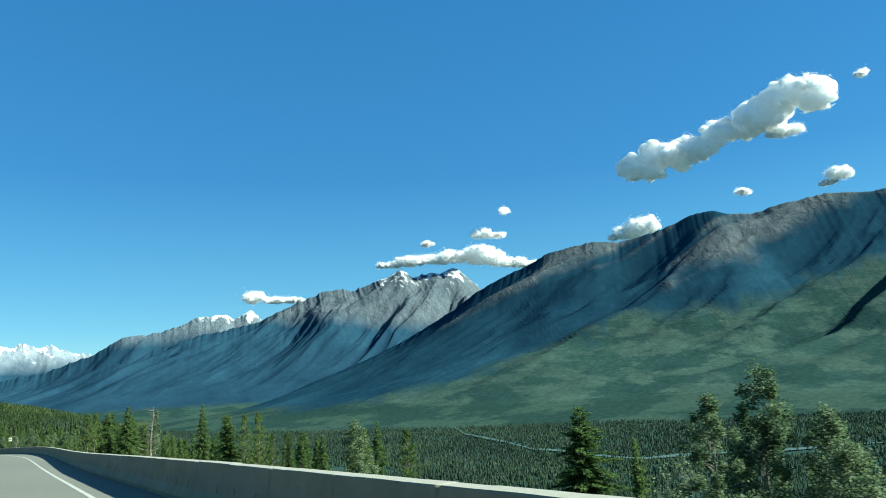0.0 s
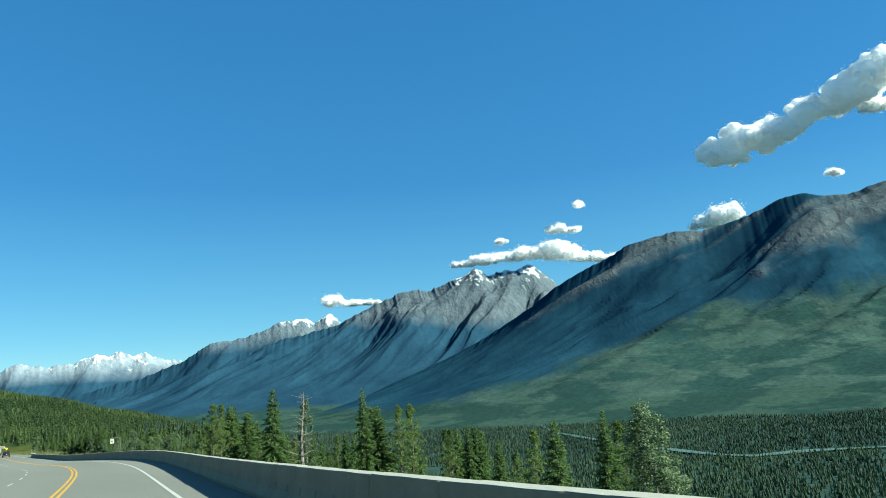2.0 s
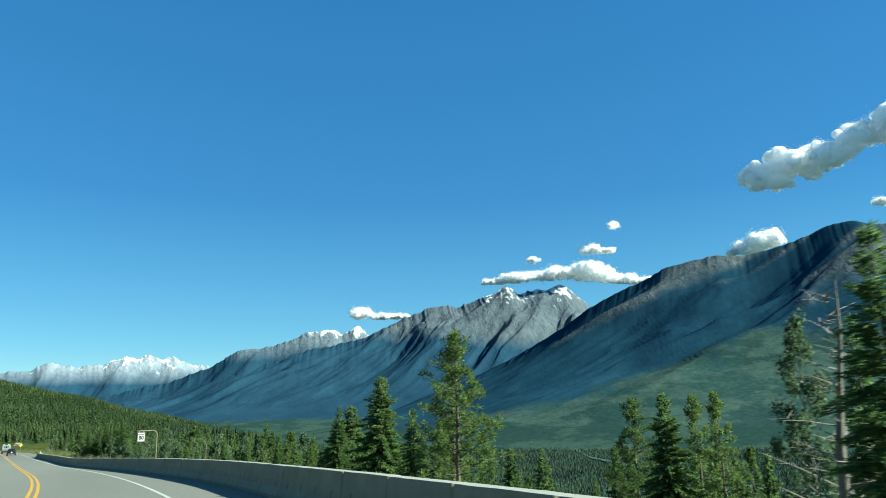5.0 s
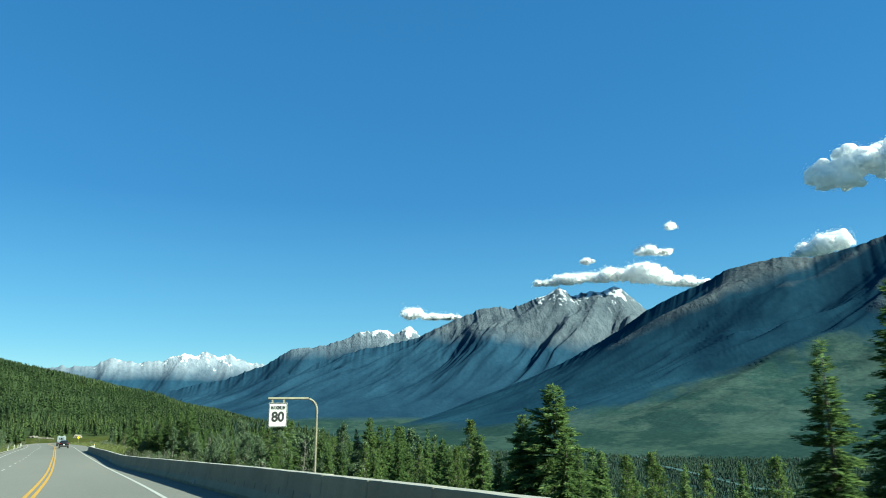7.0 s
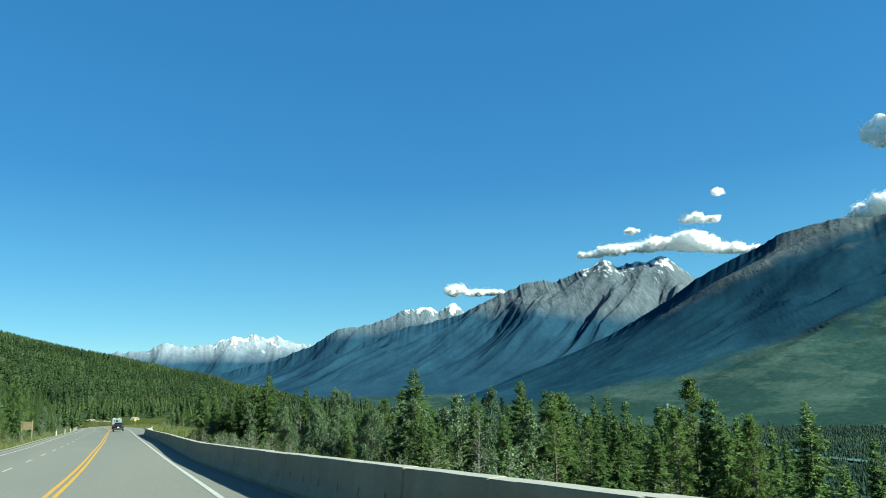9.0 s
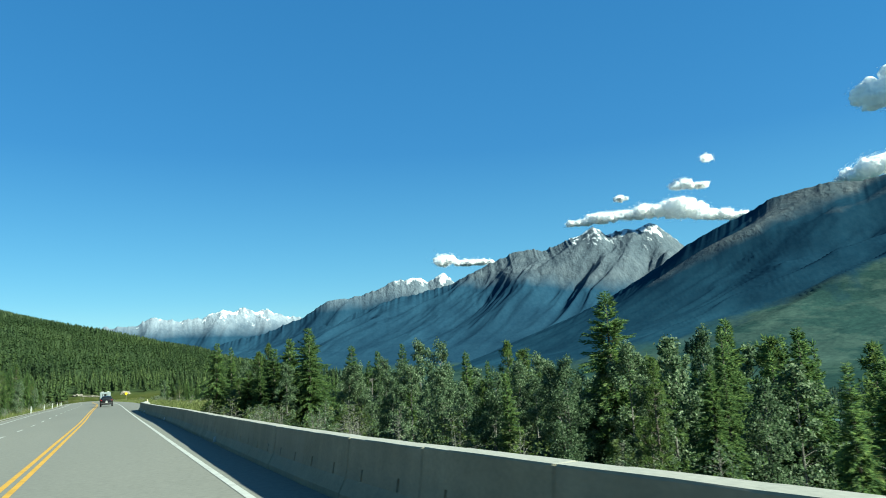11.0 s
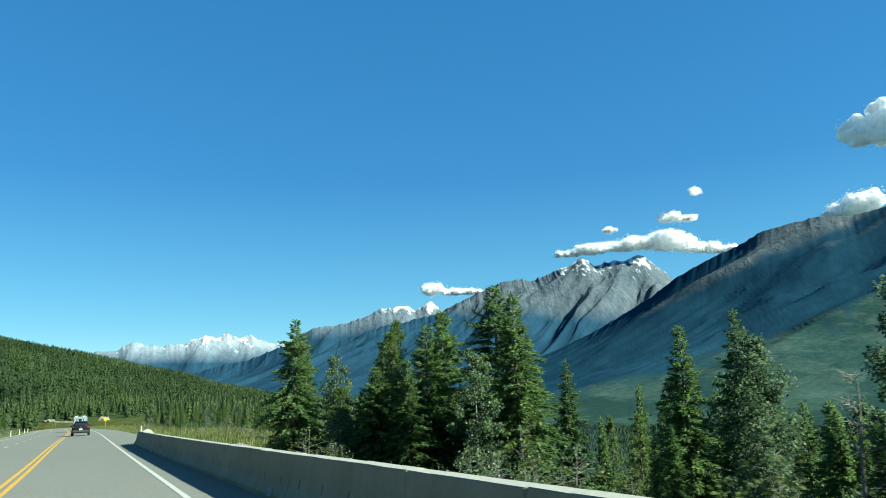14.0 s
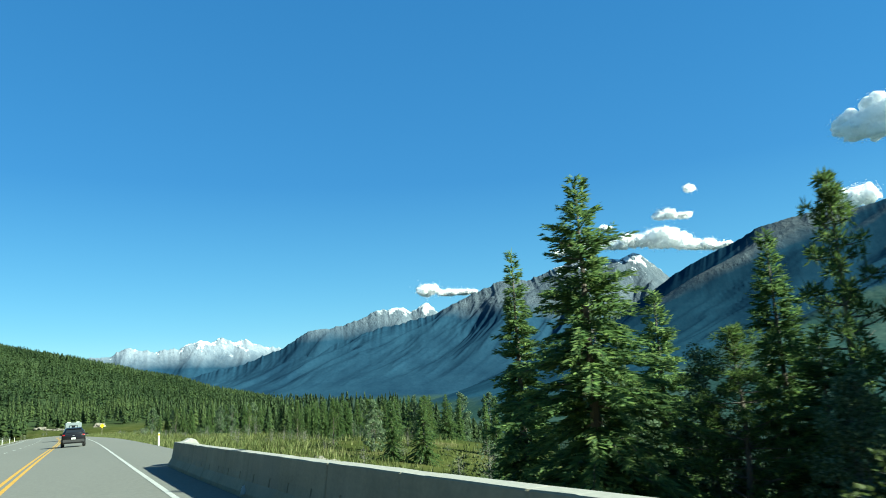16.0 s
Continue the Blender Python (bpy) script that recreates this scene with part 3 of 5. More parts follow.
def mountain(name, label, mat_, start, end, width, n, prof, foot, shape, power, spur, seed, rough=0.10, from_=0.3, blur=9.0, steps=8, rows=170, every=520.0, skew=0.0):
    """A range seen from the drive: a ridge between two places (azimuth, distance), its skyline by azimuth and elevation, a flank
    that falls square to the ridge, and gullies cut by water."""
    u = np.linspace(0, 1, n)
    ends = [np.array([d * math.sin(radians(a)), d * math.cos(radians(a))]) for a, d in (start, end)]
    ridge = ends[0] + (ends[1] - ends[0]) * u[:, None]
    long = float(np.linalg.norm(ends[1] - ends[0]))
    way = (ends[1] - ends[0]) / long
    fall = np.array([-way[1], way[0]])
    az, r_ridge = np.degrees(np.arctan2(ridge[:, 0], ridge[:, 1])), np.hypot(ridge[:, 0], ridge[:, 1])
    el = np.interp(az, *zip(*prof))
    step_u = 1.0 / (n - 1)
    per = abs(az[-1] - az[0]) / (n - 1)
    broad, mid = soften(el, max(3, int(blur / per)) | 1), soften(el, max(3, int(1.3 / per)) | 1)
    el = el + rough * (fbm(az * 1.7, az * 0 + seed, 5, seed, True, 0.6) - 0.55)
    t = np.linspace(0, 1, rows) ** 0.85
    U, T = np.meshgrid(u, t)
    crest, teeth = T ** 3.5, T ** 11
    top = EYE[2] + r_ridge * np.tan(np.radians(broad * (1 - crest) + mid * crest + (el - mid) * teeth))
    Z0 = foot + (top - foot) * np.interp(T, *zip(*shape))
    X = EYE[0] + ridge[:, 0] + fall[0] * width * (1 - T)
    Y = EYE[1] + ridge[:, 1] + fall[1] * width * (1 - T)
    tall = np.clip((top - foot) / 700, 0.05, 1.1)
    # broad spurs that run aslant down the flank, then knolls and ribs of every size
    along, down = U * long, (1 - T) * width
    wx = along + 190 * (fbm(along * 0.0021, down * 0.0021, 3, seed + 5) - 0.5)
    wy = down + 190 * (fbm(along * 0.0021 + 7, down * 0.0021, 3, seed + 6) - 0.5)
    wx = wx - skew * down
    spurs = fbm(wx / every, wy / (3.2 * every), 2, seed, True, 0.4) - 0.55
    knolls = fbm(wx / (0.55 * every), wy / (1.3 * every), 5, seed + 2, True, 0.5) - 0.55
    lift = smoothstep(from_ - 0.25, from_ + 0.35, T) * (1 - T ** 7)
    Z0 = Z0 + tall * lift * spur * (1.0 * spurs + 0.75 * knolls)
    Z = flow_cut(Z0, long * step_u, width / rows, power, steps, 0.05 + 0.95 * smoothstep(from_, from_ + 0.3, T))
    cut = Z0 - Z
    for _ in range(5):
        pad = np.pad(cut, 1, mode="edge")
        cut = 0.5 * cut + 0.18 * (pad[1:-1, :-2] + pad[1:-1, 2:]) + 0.07 * (pad[:-2, 1:-1] + pad[2:, 1:-1])
    Z = Z0 - cut
    Z = Z + (Z0[-1] - Z[-1]) * T ** 6
    depth = np.clip((Z0 - Z) / 45.0, 0, 1)
    back = np.linspace(0.02, 0.3, 6)[:, None] * width
    XB, YB = EYE[0] + ridge[:, 0] - fall[0] * back, EYE[1] + ridge[:, 1] - fall[1] * back
    ZB = top[-1] - 0.55 * back
    P = np.concatenate([np.stack([X, Y, Z], -1), np.stack([XB, YB, ZB], -1)], 0)
    ob = grid_object(name, P, mat_)
    gully = ob.data.attributes.new("gully", "FLOAT", "POINT")
    gully.data.foreach_set("value", np.concatenate([depth, np.zeros(ZB.shape)], 0).astype(np.float32).ravel())
    rib = ob.data.attributes.new("rib", "FLOAT", "POINT")
    rib.data.foreach_set("value", np.concatenate([spurs + 0.75 * knolls, np.zeros(ZB.shape)], 0).astype(np.float32).ravel())
    return tagged(ob, label, kind="structure")


STEEP = [(0, 0), (0.25, 0.10), (0.5, 0.30), (0.75, 0.61), (1, 1)]
# haze is put into this ridge's blue woods and bluish rock
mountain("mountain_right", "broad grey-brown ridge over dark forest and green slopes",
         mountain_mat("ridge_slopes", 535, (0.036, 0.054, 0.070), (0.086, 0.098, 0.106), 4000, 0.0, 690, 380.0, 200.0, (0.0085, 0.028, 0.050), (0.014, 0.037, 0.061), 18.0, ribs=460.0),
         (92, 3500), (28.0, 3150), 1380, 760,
         [(26, -1.7), (28.5, -0.9), (30, -0.2), (31, 0.35), (31.8, 0.8), (35.3, 2.1), (38.2, 3.4), (40.2, 4.45), (42.8, 5.9), (44.9, 7.3), (47.2, 8.4), (49.5, 9.3), (51.2, 10.15), (53.2, 10.5),
          (55.1, 10.8), (57.1, 10.5), (59.8, 10.98), (61.7, 11.5), (63, 12.04), (64.7, 12.16), (65.9, 11.72), (67.5, 11.5), (69.5, 11.9), (72.6, 12.2),
          (75.6, 11.8), (84, 12.2), (96, 10.5)],
         VALLEY - 4, [(0, 0), (0.25, 0.08), (0.5, 0.25), (0.75, 0.58), (1, 1)], 0.009, 190, 21, 0.16, 0.40, steps=5, every=430.0, skew=1.3)
# rock tones bluish: air haze painted into the peaks' colour
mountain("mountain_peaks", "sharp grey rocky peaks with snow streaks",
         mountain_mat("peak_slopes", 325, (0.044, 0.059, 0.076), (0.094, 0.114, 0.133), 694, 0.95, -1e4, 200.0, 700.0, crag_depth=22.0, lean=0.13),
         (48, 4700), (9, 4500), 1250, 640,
         [(4, 0.2), (8, 0.8), (11, 1.6), (14, 2.7), (16.2, 3.6), (18.7, 4.1), (22, 4.7), (24, 5.0), (25.8, 5.35), (27.0, 5.78), (29.1, 6.84), (31.4, 7.72), (33.1, 7.92), (34.0, 7.8), (34.7, 8.06), (36.6, 8.7), (38, 9.38), (38.9, 8.73),
          (40.3, 8.96), (41.4, 8.87), (42.36, 9.42), (43.4, 8.69), (44.9, 7.3), (48, 4.5)],
         VALLEY, STEEP, 0.010, 178, 33, 0.34, 0.52, 6.0, steps=5, every=330.0, skew=1.0)
# rock lighter and bluer than on the peaks, as painted haze
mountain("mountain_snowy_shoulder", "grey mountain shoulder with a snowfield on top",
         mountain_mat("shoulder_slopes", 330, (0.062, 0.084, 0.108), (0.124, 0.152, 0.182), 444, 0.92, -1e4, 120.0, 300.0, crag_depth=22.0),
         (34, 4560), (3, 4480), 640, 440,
         [(3, 0.4), (7.1, 1.25), (11.1, 2.1), (14.1, 3.28), (16.2, 4.5), (18.7, 4.8), (19.8, 5.22), (21.6, 5.95), (23.7, 6.1), (24.2, 5.62), (25.55, 6.42), (26.7, 5.4), (28, 4.5), (31, 3.1), (34, 2.0)],
         VALLEY, STEEP, 0.012, 110, 47, 0.30, 0.5, 5.0, 5, 120, every=260.0, skew=0.8)
# farthest rock palest and bluest, distance haze put into its colour
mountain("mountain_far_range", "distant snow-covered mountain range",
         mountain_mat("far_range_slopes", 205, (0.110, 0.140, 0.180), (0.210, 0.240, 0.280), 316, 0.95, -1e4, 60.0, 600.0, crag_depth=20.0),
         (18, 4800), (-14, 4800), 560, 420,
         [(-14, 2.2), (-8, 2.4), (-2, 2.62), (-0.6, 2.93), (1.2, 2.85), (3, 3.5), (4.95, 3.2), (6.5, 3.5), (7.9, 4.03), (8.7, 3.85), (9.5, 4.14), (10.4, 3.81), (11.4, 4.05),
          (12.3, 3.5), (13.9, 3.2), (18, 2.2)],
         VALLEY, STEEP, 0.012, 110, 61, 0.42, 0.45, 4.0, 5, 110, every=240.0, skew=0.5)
for name, start, end in (("mountain_behind", (150, 3300), (95, 3300)), ("mountain_south", (215, 3300), (150, 3300)), ("mountain_west", (275, 3300), (215, 3300)), ("mountain_northwest", (340, 3300), (275, 3300))):
    mountain(name, "wooded slope closing the valley behind the drive",
             mountain_mat(name + "_slopes", 500, (0.096, 0.096, 0.096), (0.208, 0.200, 0.192), 4000, 0.0, 100),
             start, end, 1300, 90, [(-180, 10), (-90, 11), (0, 9), (95, 10), (150, 9), (180, 10)], VALLEY, STEEP, 0.03, 80, 77, rows=50, steps=4)


# ---- river in the valley ----
def river_bed(az):
    """Distance and half width of the river by its bearing."""
    pts = [(33, 3500), (35.2, 3310), (38, 2350), (45, 1300), (52, 950), (57.9, 874), (62.4, 826), (66.9, 859), (75, 960), (82, 1040)]
    return np.interp(az, *zip(*pts)) + 12 * np.sin(az * 0.5), 10 + 4 * np.sin(az * 0.7)


def river():
    az = np.linspace(33, 82, 220)
    r, w = river_bed(az)
    rows = []
    for q in (-1, 1):
        rr = r + q * w
        rows.append(np.stack([EYE[0] + rr * np.sin(np.radians(az)), EYE[1] + rr * np.cos(np.radians(az)), np.full_like(az, VALLEY + 0.9)], -1))
    return tagged(grid_object("river", np.stack(rows, 1), WATER), "pale winding river on the valley floor", kind="structure")


river()


# ---- clouds ----
ball = bmesh.new()
bmesh.ops.create_icosphere(ball, subdivisions=3, radius=1.0)
BALL_V, BALL_F = [v.co.copy() for v in ball.verts], [[v.index for v in f.verts] for f in ball.faces]
ball.free()


VAPOUR = bpy.data.textures.new("vapour", "CLOUDS")
VAPOUR.noise_depth, VAPOUR.noise_basis = 5, "ORIGINAL_PERLIN"


def cloud(puffs, r, seed, label):
    """Heaped puffs with a frayed rim: (azimuth, elevation, half width, half height) in degrees."""
    rnd = random.Random(seed)
    V, F = [], []

    def blob(c, rx, rz, base):
        k = len(V)
        for d in BALL_V:
            p = c + Vector((d.x * rx, d.y * rx, d.z * rz))
            if p.z < base:
                p.z = base + (p.z - base) * 0.45
            V.append(p)
        F.extend([[k + i for i in f] for f in BALL_F])

    def place(a, e, rr):
        return Vector((EYE[0] + rr * math.sin(radians(a)) * math.cos(radians(e)), EYE[1] + rr * math.cos(radians(a)) * math.cos(radians(e)), EYE[2] + rr * math.sin(radians(e))))

    shreds = []
    for az, el, w, h in puffs:
        base = EYE[2] + r * math.sin(radians(el - 0.78 * h))
        for k in range(max(7, int(4.5 * w / h))):
            a = az + rnd.uniform(-0.75, 0.75) * w
            e = el + rnd.uniform(-0.3, 0.45) * h * (1 - 0.5 * abs(a - az) / w)
            q = rnd.uniform(0.45, 0.75)
            c = place(a, e, r + rnd.uniform(-60, 60))
            rx, rz = r * radians(min(w, max(h * 1.5, 0.35 * w))) * q, r * radians(h) * q
            blob(c, rx, rz, base)
            for _ in range(12):
                d = Vector((rnd.gauss(0, 1), rnd.gauss(0, 1), rnd.gauss(0.35, 0.8))).normalized()
                s = rnd.uniform(0.14, 0.45)
                hub = c + Vector((d.x * rx, d.y * rx, d.z * rz)) * rnd.uniform(0.9, 1.12)
                blob(hub, rx * s, rx * s * 0.85, base)
                shreds.append((hub, rx * s, base, min(r * 0.0015, 0.5 * rx * s)))
    me = bpy.data.meshes.new("cloud")
    me.from_pydata([tuple(v) for v in V], [], F)
    me.materials.append(CLOUD)
    root = new("cloud")
    root.location = place(puffs[0][0], puffs[0][1], r)
    ob = new("cloud_body", me)
    ob.parent = root
    ob.matrix_parent_inverse = Matrix.Translation(-root.location)
    skin = ob.modifiers.new("skin", "REMESH")
    skin.mode, skin.voxel_size, skin.use_smooth_shade = "VOXEL", r * 0.00085, True
    swell = ob.modifiers.new("swell", "DISPLACE")
    swell.texture, swell.texture_coords, swell.strength, swell.mid_level = VAPOUR, "GLOBAL", min(48.0, 0.8 * r * radians(sum(p[3] for p in puffs) / len(puffs))), 0.5
    ease = ob.modifiers.new("ease", "SMOOTH")
    ease.factor, ease.iterations = 0.5, 10
    # torn wisps round the rim, thinning outwards
    v, f = [], []
    grain = r * 0.00055
    for hub, size, base, far in shreds:
        for _ in range(70):
            d = Vector((rnd.gauss(0, 1), rnd.gauss(0, 1), rnd.gauss(0, 1))).normalized()
            p = hub + d * (size + far * rnd.expovariate(1.0))
            if p.z < base:
                p.z = base - 0.6 * far * rnd.expovariate(1.0)
            k = len(v)
            for _ in range(3):
                v.append(tuple(p + Vector((rnd.gauss(0, 1), rnd.gauss(0, 1), rnd.gauss(0, 0.7))) * grain))
            f.append((k, k + 1, k + 2))
    wisp = bpy.data.meshes.new("rim")
    wisp.from_pydata(v, [], f)
    wisp.materials.append(CLOUD)
    edge = new("rim", wisp)
    edge.parent = root
    edge.matrix_parent_inverse = Matrix.Translation(-root.location)
    tagged(edge, kind="stuff")
    return tagged(root, label, "cloud", "fair-weather clouds")


VAPOUR.noise_scale = 60.0
cloud([(59.2, 16.0, 1.5, 1.1), (61.0, 16.8, 1.8, 1.5), (63.4, 16.8, 2.0, 1.0), (66.2, 17.9, 1.7, 1.0), (68.6, 18.4, 1.9, 1.3), (71.2, 19.3, 1.8, 1.6),
       (72.8, 19.8, 1.2, 1.1), (70.2, 17.1, 1.4, 0.4)], 3700, 1, "large bright white cumulus cloud in blue sky")
cloud([(36.9, 9.75, 1.1, 0.25), (38.6, 9.95, 1.3, 0.40), (40.6, 10.0, 1.5, 0.42), (42.6, 10.15, 1.4, 0.55), (44.2, 10.25, 1.3, 0.75), (45.6, 9.85, 1.3, 0.7), (47.2, 9.4, 1.3, 0.42), (48.8, 9.2, 1.0, 0.25)],
      4800, 2, "long low white cloud behind the peaks")
cloud([(45.0, 11.95, 0.9, 0.4), (46.3, 11.75, 0.8, 0.22)], 4600, 3, "small white cloud puff in blue sky")
cloud([(40.4, 11.4, 0.55, 0.25)], 4600, 4, "small white cloud puff in blue sky")
cloud([(47.0, 13.75, 0.34, 0.36)], 4600, 5, "small white cloud puff in blue sky")
cloud([(25.9, 7.35, 0.8, 0.5), (27.4, 7.1, 1.0, 0.25), (29.0, 7.1, 0.9, 0.2)], 4950, 6, "small white cloud over the far ridge")
cloud([(57.2, 11.0, 1.0, 0.5), (58.5, 11.3, 1.0, 0.85), (56.2, 10.8, 0.7, 0.3)], 4700, 7, "white cloud rising behind the broad ridge")
cloud([(73.1, 13.3, 0.8, 0.5), (72.2, 12.8, 0.6, 0.2)], 4600, 8, "small white cloud puff in blue sky")
cloud([(66.3, 13.1, 0.45, 0.25)], 4600, 9, "small white cloud puff in blue sky")
cloud([(75.4, 19.9, 0.35, 0.25)], 4600, 10, "small white cloud puff in blue sky")


# ---- trees ----
class Leaves:
    """Collects small flat sprays of foliage as one mesh."""

    def __init__(self):
        self.v, self.f = [], []

    def spray(self, p, d, length, width, rnd, cup=0.15):
        d = Vector(d).normalized()
        side = d.cross(Vector((rnd.uniform(-1, 1), rnd.uniform(-1, 1), rnd.uniform(-0.2, 1)))).normalized()
        up = d.cross(side)
        k = len(self.v)
        p = Vector(p)
        self.v += [p, p + d * length * 0.45 + side * width * 0.5 + up * cup * width, p + d * length, p + d * length * 0.5 - side * width * 0.5 + up * cup * width]
        self.f.append((k, k + 1, k + 2, k + 3))

    def mesh(self, name, material):
        me = bpy.data.meshes.new(name)
        me.from_pydata([tuple(v) for v in self.v], [], self.f)
        me.materials.append(material)
        # an airier crown of fewer, larger sprays for the trees further from the road
        v, f = [], []
        for k in range(0, len(self.f), 2):
            q = [self.v[i] for i in self.f[k]]
            c = (q[0] + q[2]) / 2
            f.append(tuple(range(len(v), len(v) + 4)))
            v += [tuple(c + (p - c) * 1.4) for p in q]
        airy = bpy.data.meshes.new(name + "_airy")
        airy.from_pydata(v, [], f)
        airy.materials.append(material)
        AIRY[me.name] = airy
        return me


AIRY = {}


def tree_thing(name, trunk_bm, trunk_mat, crown_me):
    root = new(name)
    root.empty_display_size = 0.3
    part("trunk", trunk_bm, trunk_mat, root)
    if crown_me:
        c = new("crown", crown_me)
        c.parent = root
    return root


def spruce(seed, slim=0.30, full=1.0, name="spruce_tree", top_tuft=True):
    """A ten metre conical conifer: whorls of sagging boughs, each a flat fan of narrow twigs."""
    rnd = random.Random(seed)
    H, lv = 10.0, Leaves()
    tr = bmesh.new()
    lean = (rnd.uniform(-0.1, 0.1), rnd.uniform(-0.1, 0.1))
    tube(tr, [(lean[0] * k / 5, lean[1] * k / 5, H * 0.97 * k / 5) for k in range(6)], [0.15, 0.13, 0.10, 0.07, 0.04, 0.008], 7)
    z, gold = 0.7, rnd.uniform(0, 6)
    lop = [rnd.uniform(0.72, 1.2) for _ in range(9)]
    while z < H * 0.985:
        u = z / H
        whorl = rnd.uniform(0.78, 1.15)
        reach = H * slim * 0.5 * (1 - u) ** 0.82 * min(1.0, 0.66 + 1.8 * u) * whorl + 0.08
        for _ in range(4 if u > 0.85 else 6):
            gold += 2.4 + rnd.uniform(-0.5, 0.5)
            L = reach * rnd.uniform(0.55, 1.15) * lop[int((gold % 6.283) / 0.7)]
            rise = (0.85 if u > 0.85 else 0.35 if u > 0.6 else 0.05 if u > 0.35 else -0.15) + rnd.uniform(-0.22, 0.20)
            d = Vector((math.cos(gold), math.sin(gold), rise)).normalized()
            base = Vector((lean[0] * u, lean[1] * u, z + rnd.uniform(-0.08, 0.08)))
            side = d.cross(Vector((0, 0, 1))).normalized()
            sag = 0.30 * L if u < 0.75 else 0.0
            if L > 0.7 and rnd.random() < 0.6:
                tube(tr, [base, base + d * L * 0.5 - Vector((0, 0, 0.25 * sag)), base + d * L * 0.85 - Vector((0, 0, 0.72 * sag))], [0.022, 0.014, 0.005], 3)
            n = max(7, int(L * 62 * full))
            for k in range(n):
                q = 0.10 + 0.92 * (k + rnd.random()) / n
                p = base + d * (L * q) + Vector((0, 0, rnd.uniform(-0.09, 0.06) - sag * q * q + 0.8 * sag * max(0, q - 0.8)))
                hand = rnd.choice((-1, 1)) * rnd.uniform(0.35, 1.0)
                size = rnd.uniform(0.20, 0.38) * (0.55 + 0.55 * (1 - q)) * (0.7 + 0.5 * (1 - u)) + 0.05
                out = d * rnd.uniform(0.6, 1.1) + side * hand + Vector((0, 0, rnd.uniform(-0.75, 0.15)))
                lv.spray(p, out, size, size * rnd.uniform(0.16, 0.30), rnd)
        z += rnd.uniform(0.17, 0.27)
    if top_tuft:
        for k in range(6):
            lv.spray((lean[0], lean[1], H * 0.94 + k * 0.07), (rnd.uniform(-0.25, 0.25), rnd.uniform(-0.25, 0.25), 1), 0.35, 0.06, rnd)
    return tree_thing(name, tr, BARK_SPRUCE, lv.mesh("spruce_crown", NEEDLES_SPRUCE))


def pine(seed, slim=0.42, full=1.0, bare=0.25):
    """A ten metre pine with an open, lumpy crown."""
    rnd = random.Random(seed)
    H, lv = 10.0, Leaves()
    tr = bmesh.new()
    tube(tr, [(0.05 * math.sin(k), 0.05 * math.cos(k * 1.7), H * 0.97 * k / 6) for k in range(7)], [0.15, 0.135, 0.115, 0.09, 0.065, 0.035, 0.01], 7)
    z, gold = H * bare * 0.45, rnd.uniform(0, 6)
    while z < H * 0.97:
        u = z / H
        sparse = u < bare
        reach = H * slim * 0.5 * min(1.0, (1 - u) * 1.5 + 0.06) ** 0.8 * (0.75 if sparse else 1)
        for _ in range(2 if sparse else rnd.choice((3, 4, 5))):
            gold += 2.4 + rnd.uniform(-0.7, 0.7)
            L = reach * rnd.uniform(0.45, 1.25)
            d = Vector((math.cos(gold), math.sin(gold), rnd.uniform(-0.05, 0.5) if u < 0.8 else rnd.uniform(0.5, 1.1))).normalized()
            base = Vector((0, 0, z))
            tip = base + d * L + Vector((0, 0, 0.10 * L))
            tube(tr, [base, base + d * L * 0.55, tip], [0.03, 0.018, 0.006], 3)
            if sparse and rnd.random() < 0.5:
                continue
            for c in range(max(2, int(L * 2.2))):
                q = rnd.uniform(0.35, 1.0)
                hub = base + (tip - base) * q + Vector((rnd.uniform(-0.2, 0.2), rnd.uniform(-0.2, 0.2), rnd.uniform(-0.12, 0.15))) * L * 0.7
                for _ in range(int(34 * full)):
                    out = Vector((rnd.gauss(0, 1), rnd.gauss(0, 1), rnd.gauss(0.45, 0.8)))
                    s = rnd.uniform(0.15, 0.27)
                    lv.spray(hub + out.normalized() * rnd.uniform(0, 0.16), out, s, s * 0.22, rnd)
        z += rnd.uniform(0.26, 0.46)
    return tree_thing("pine_tree", tr, BARK_SPRUCE, lv.mesh("pine_crown", NEEDLES_PINE))


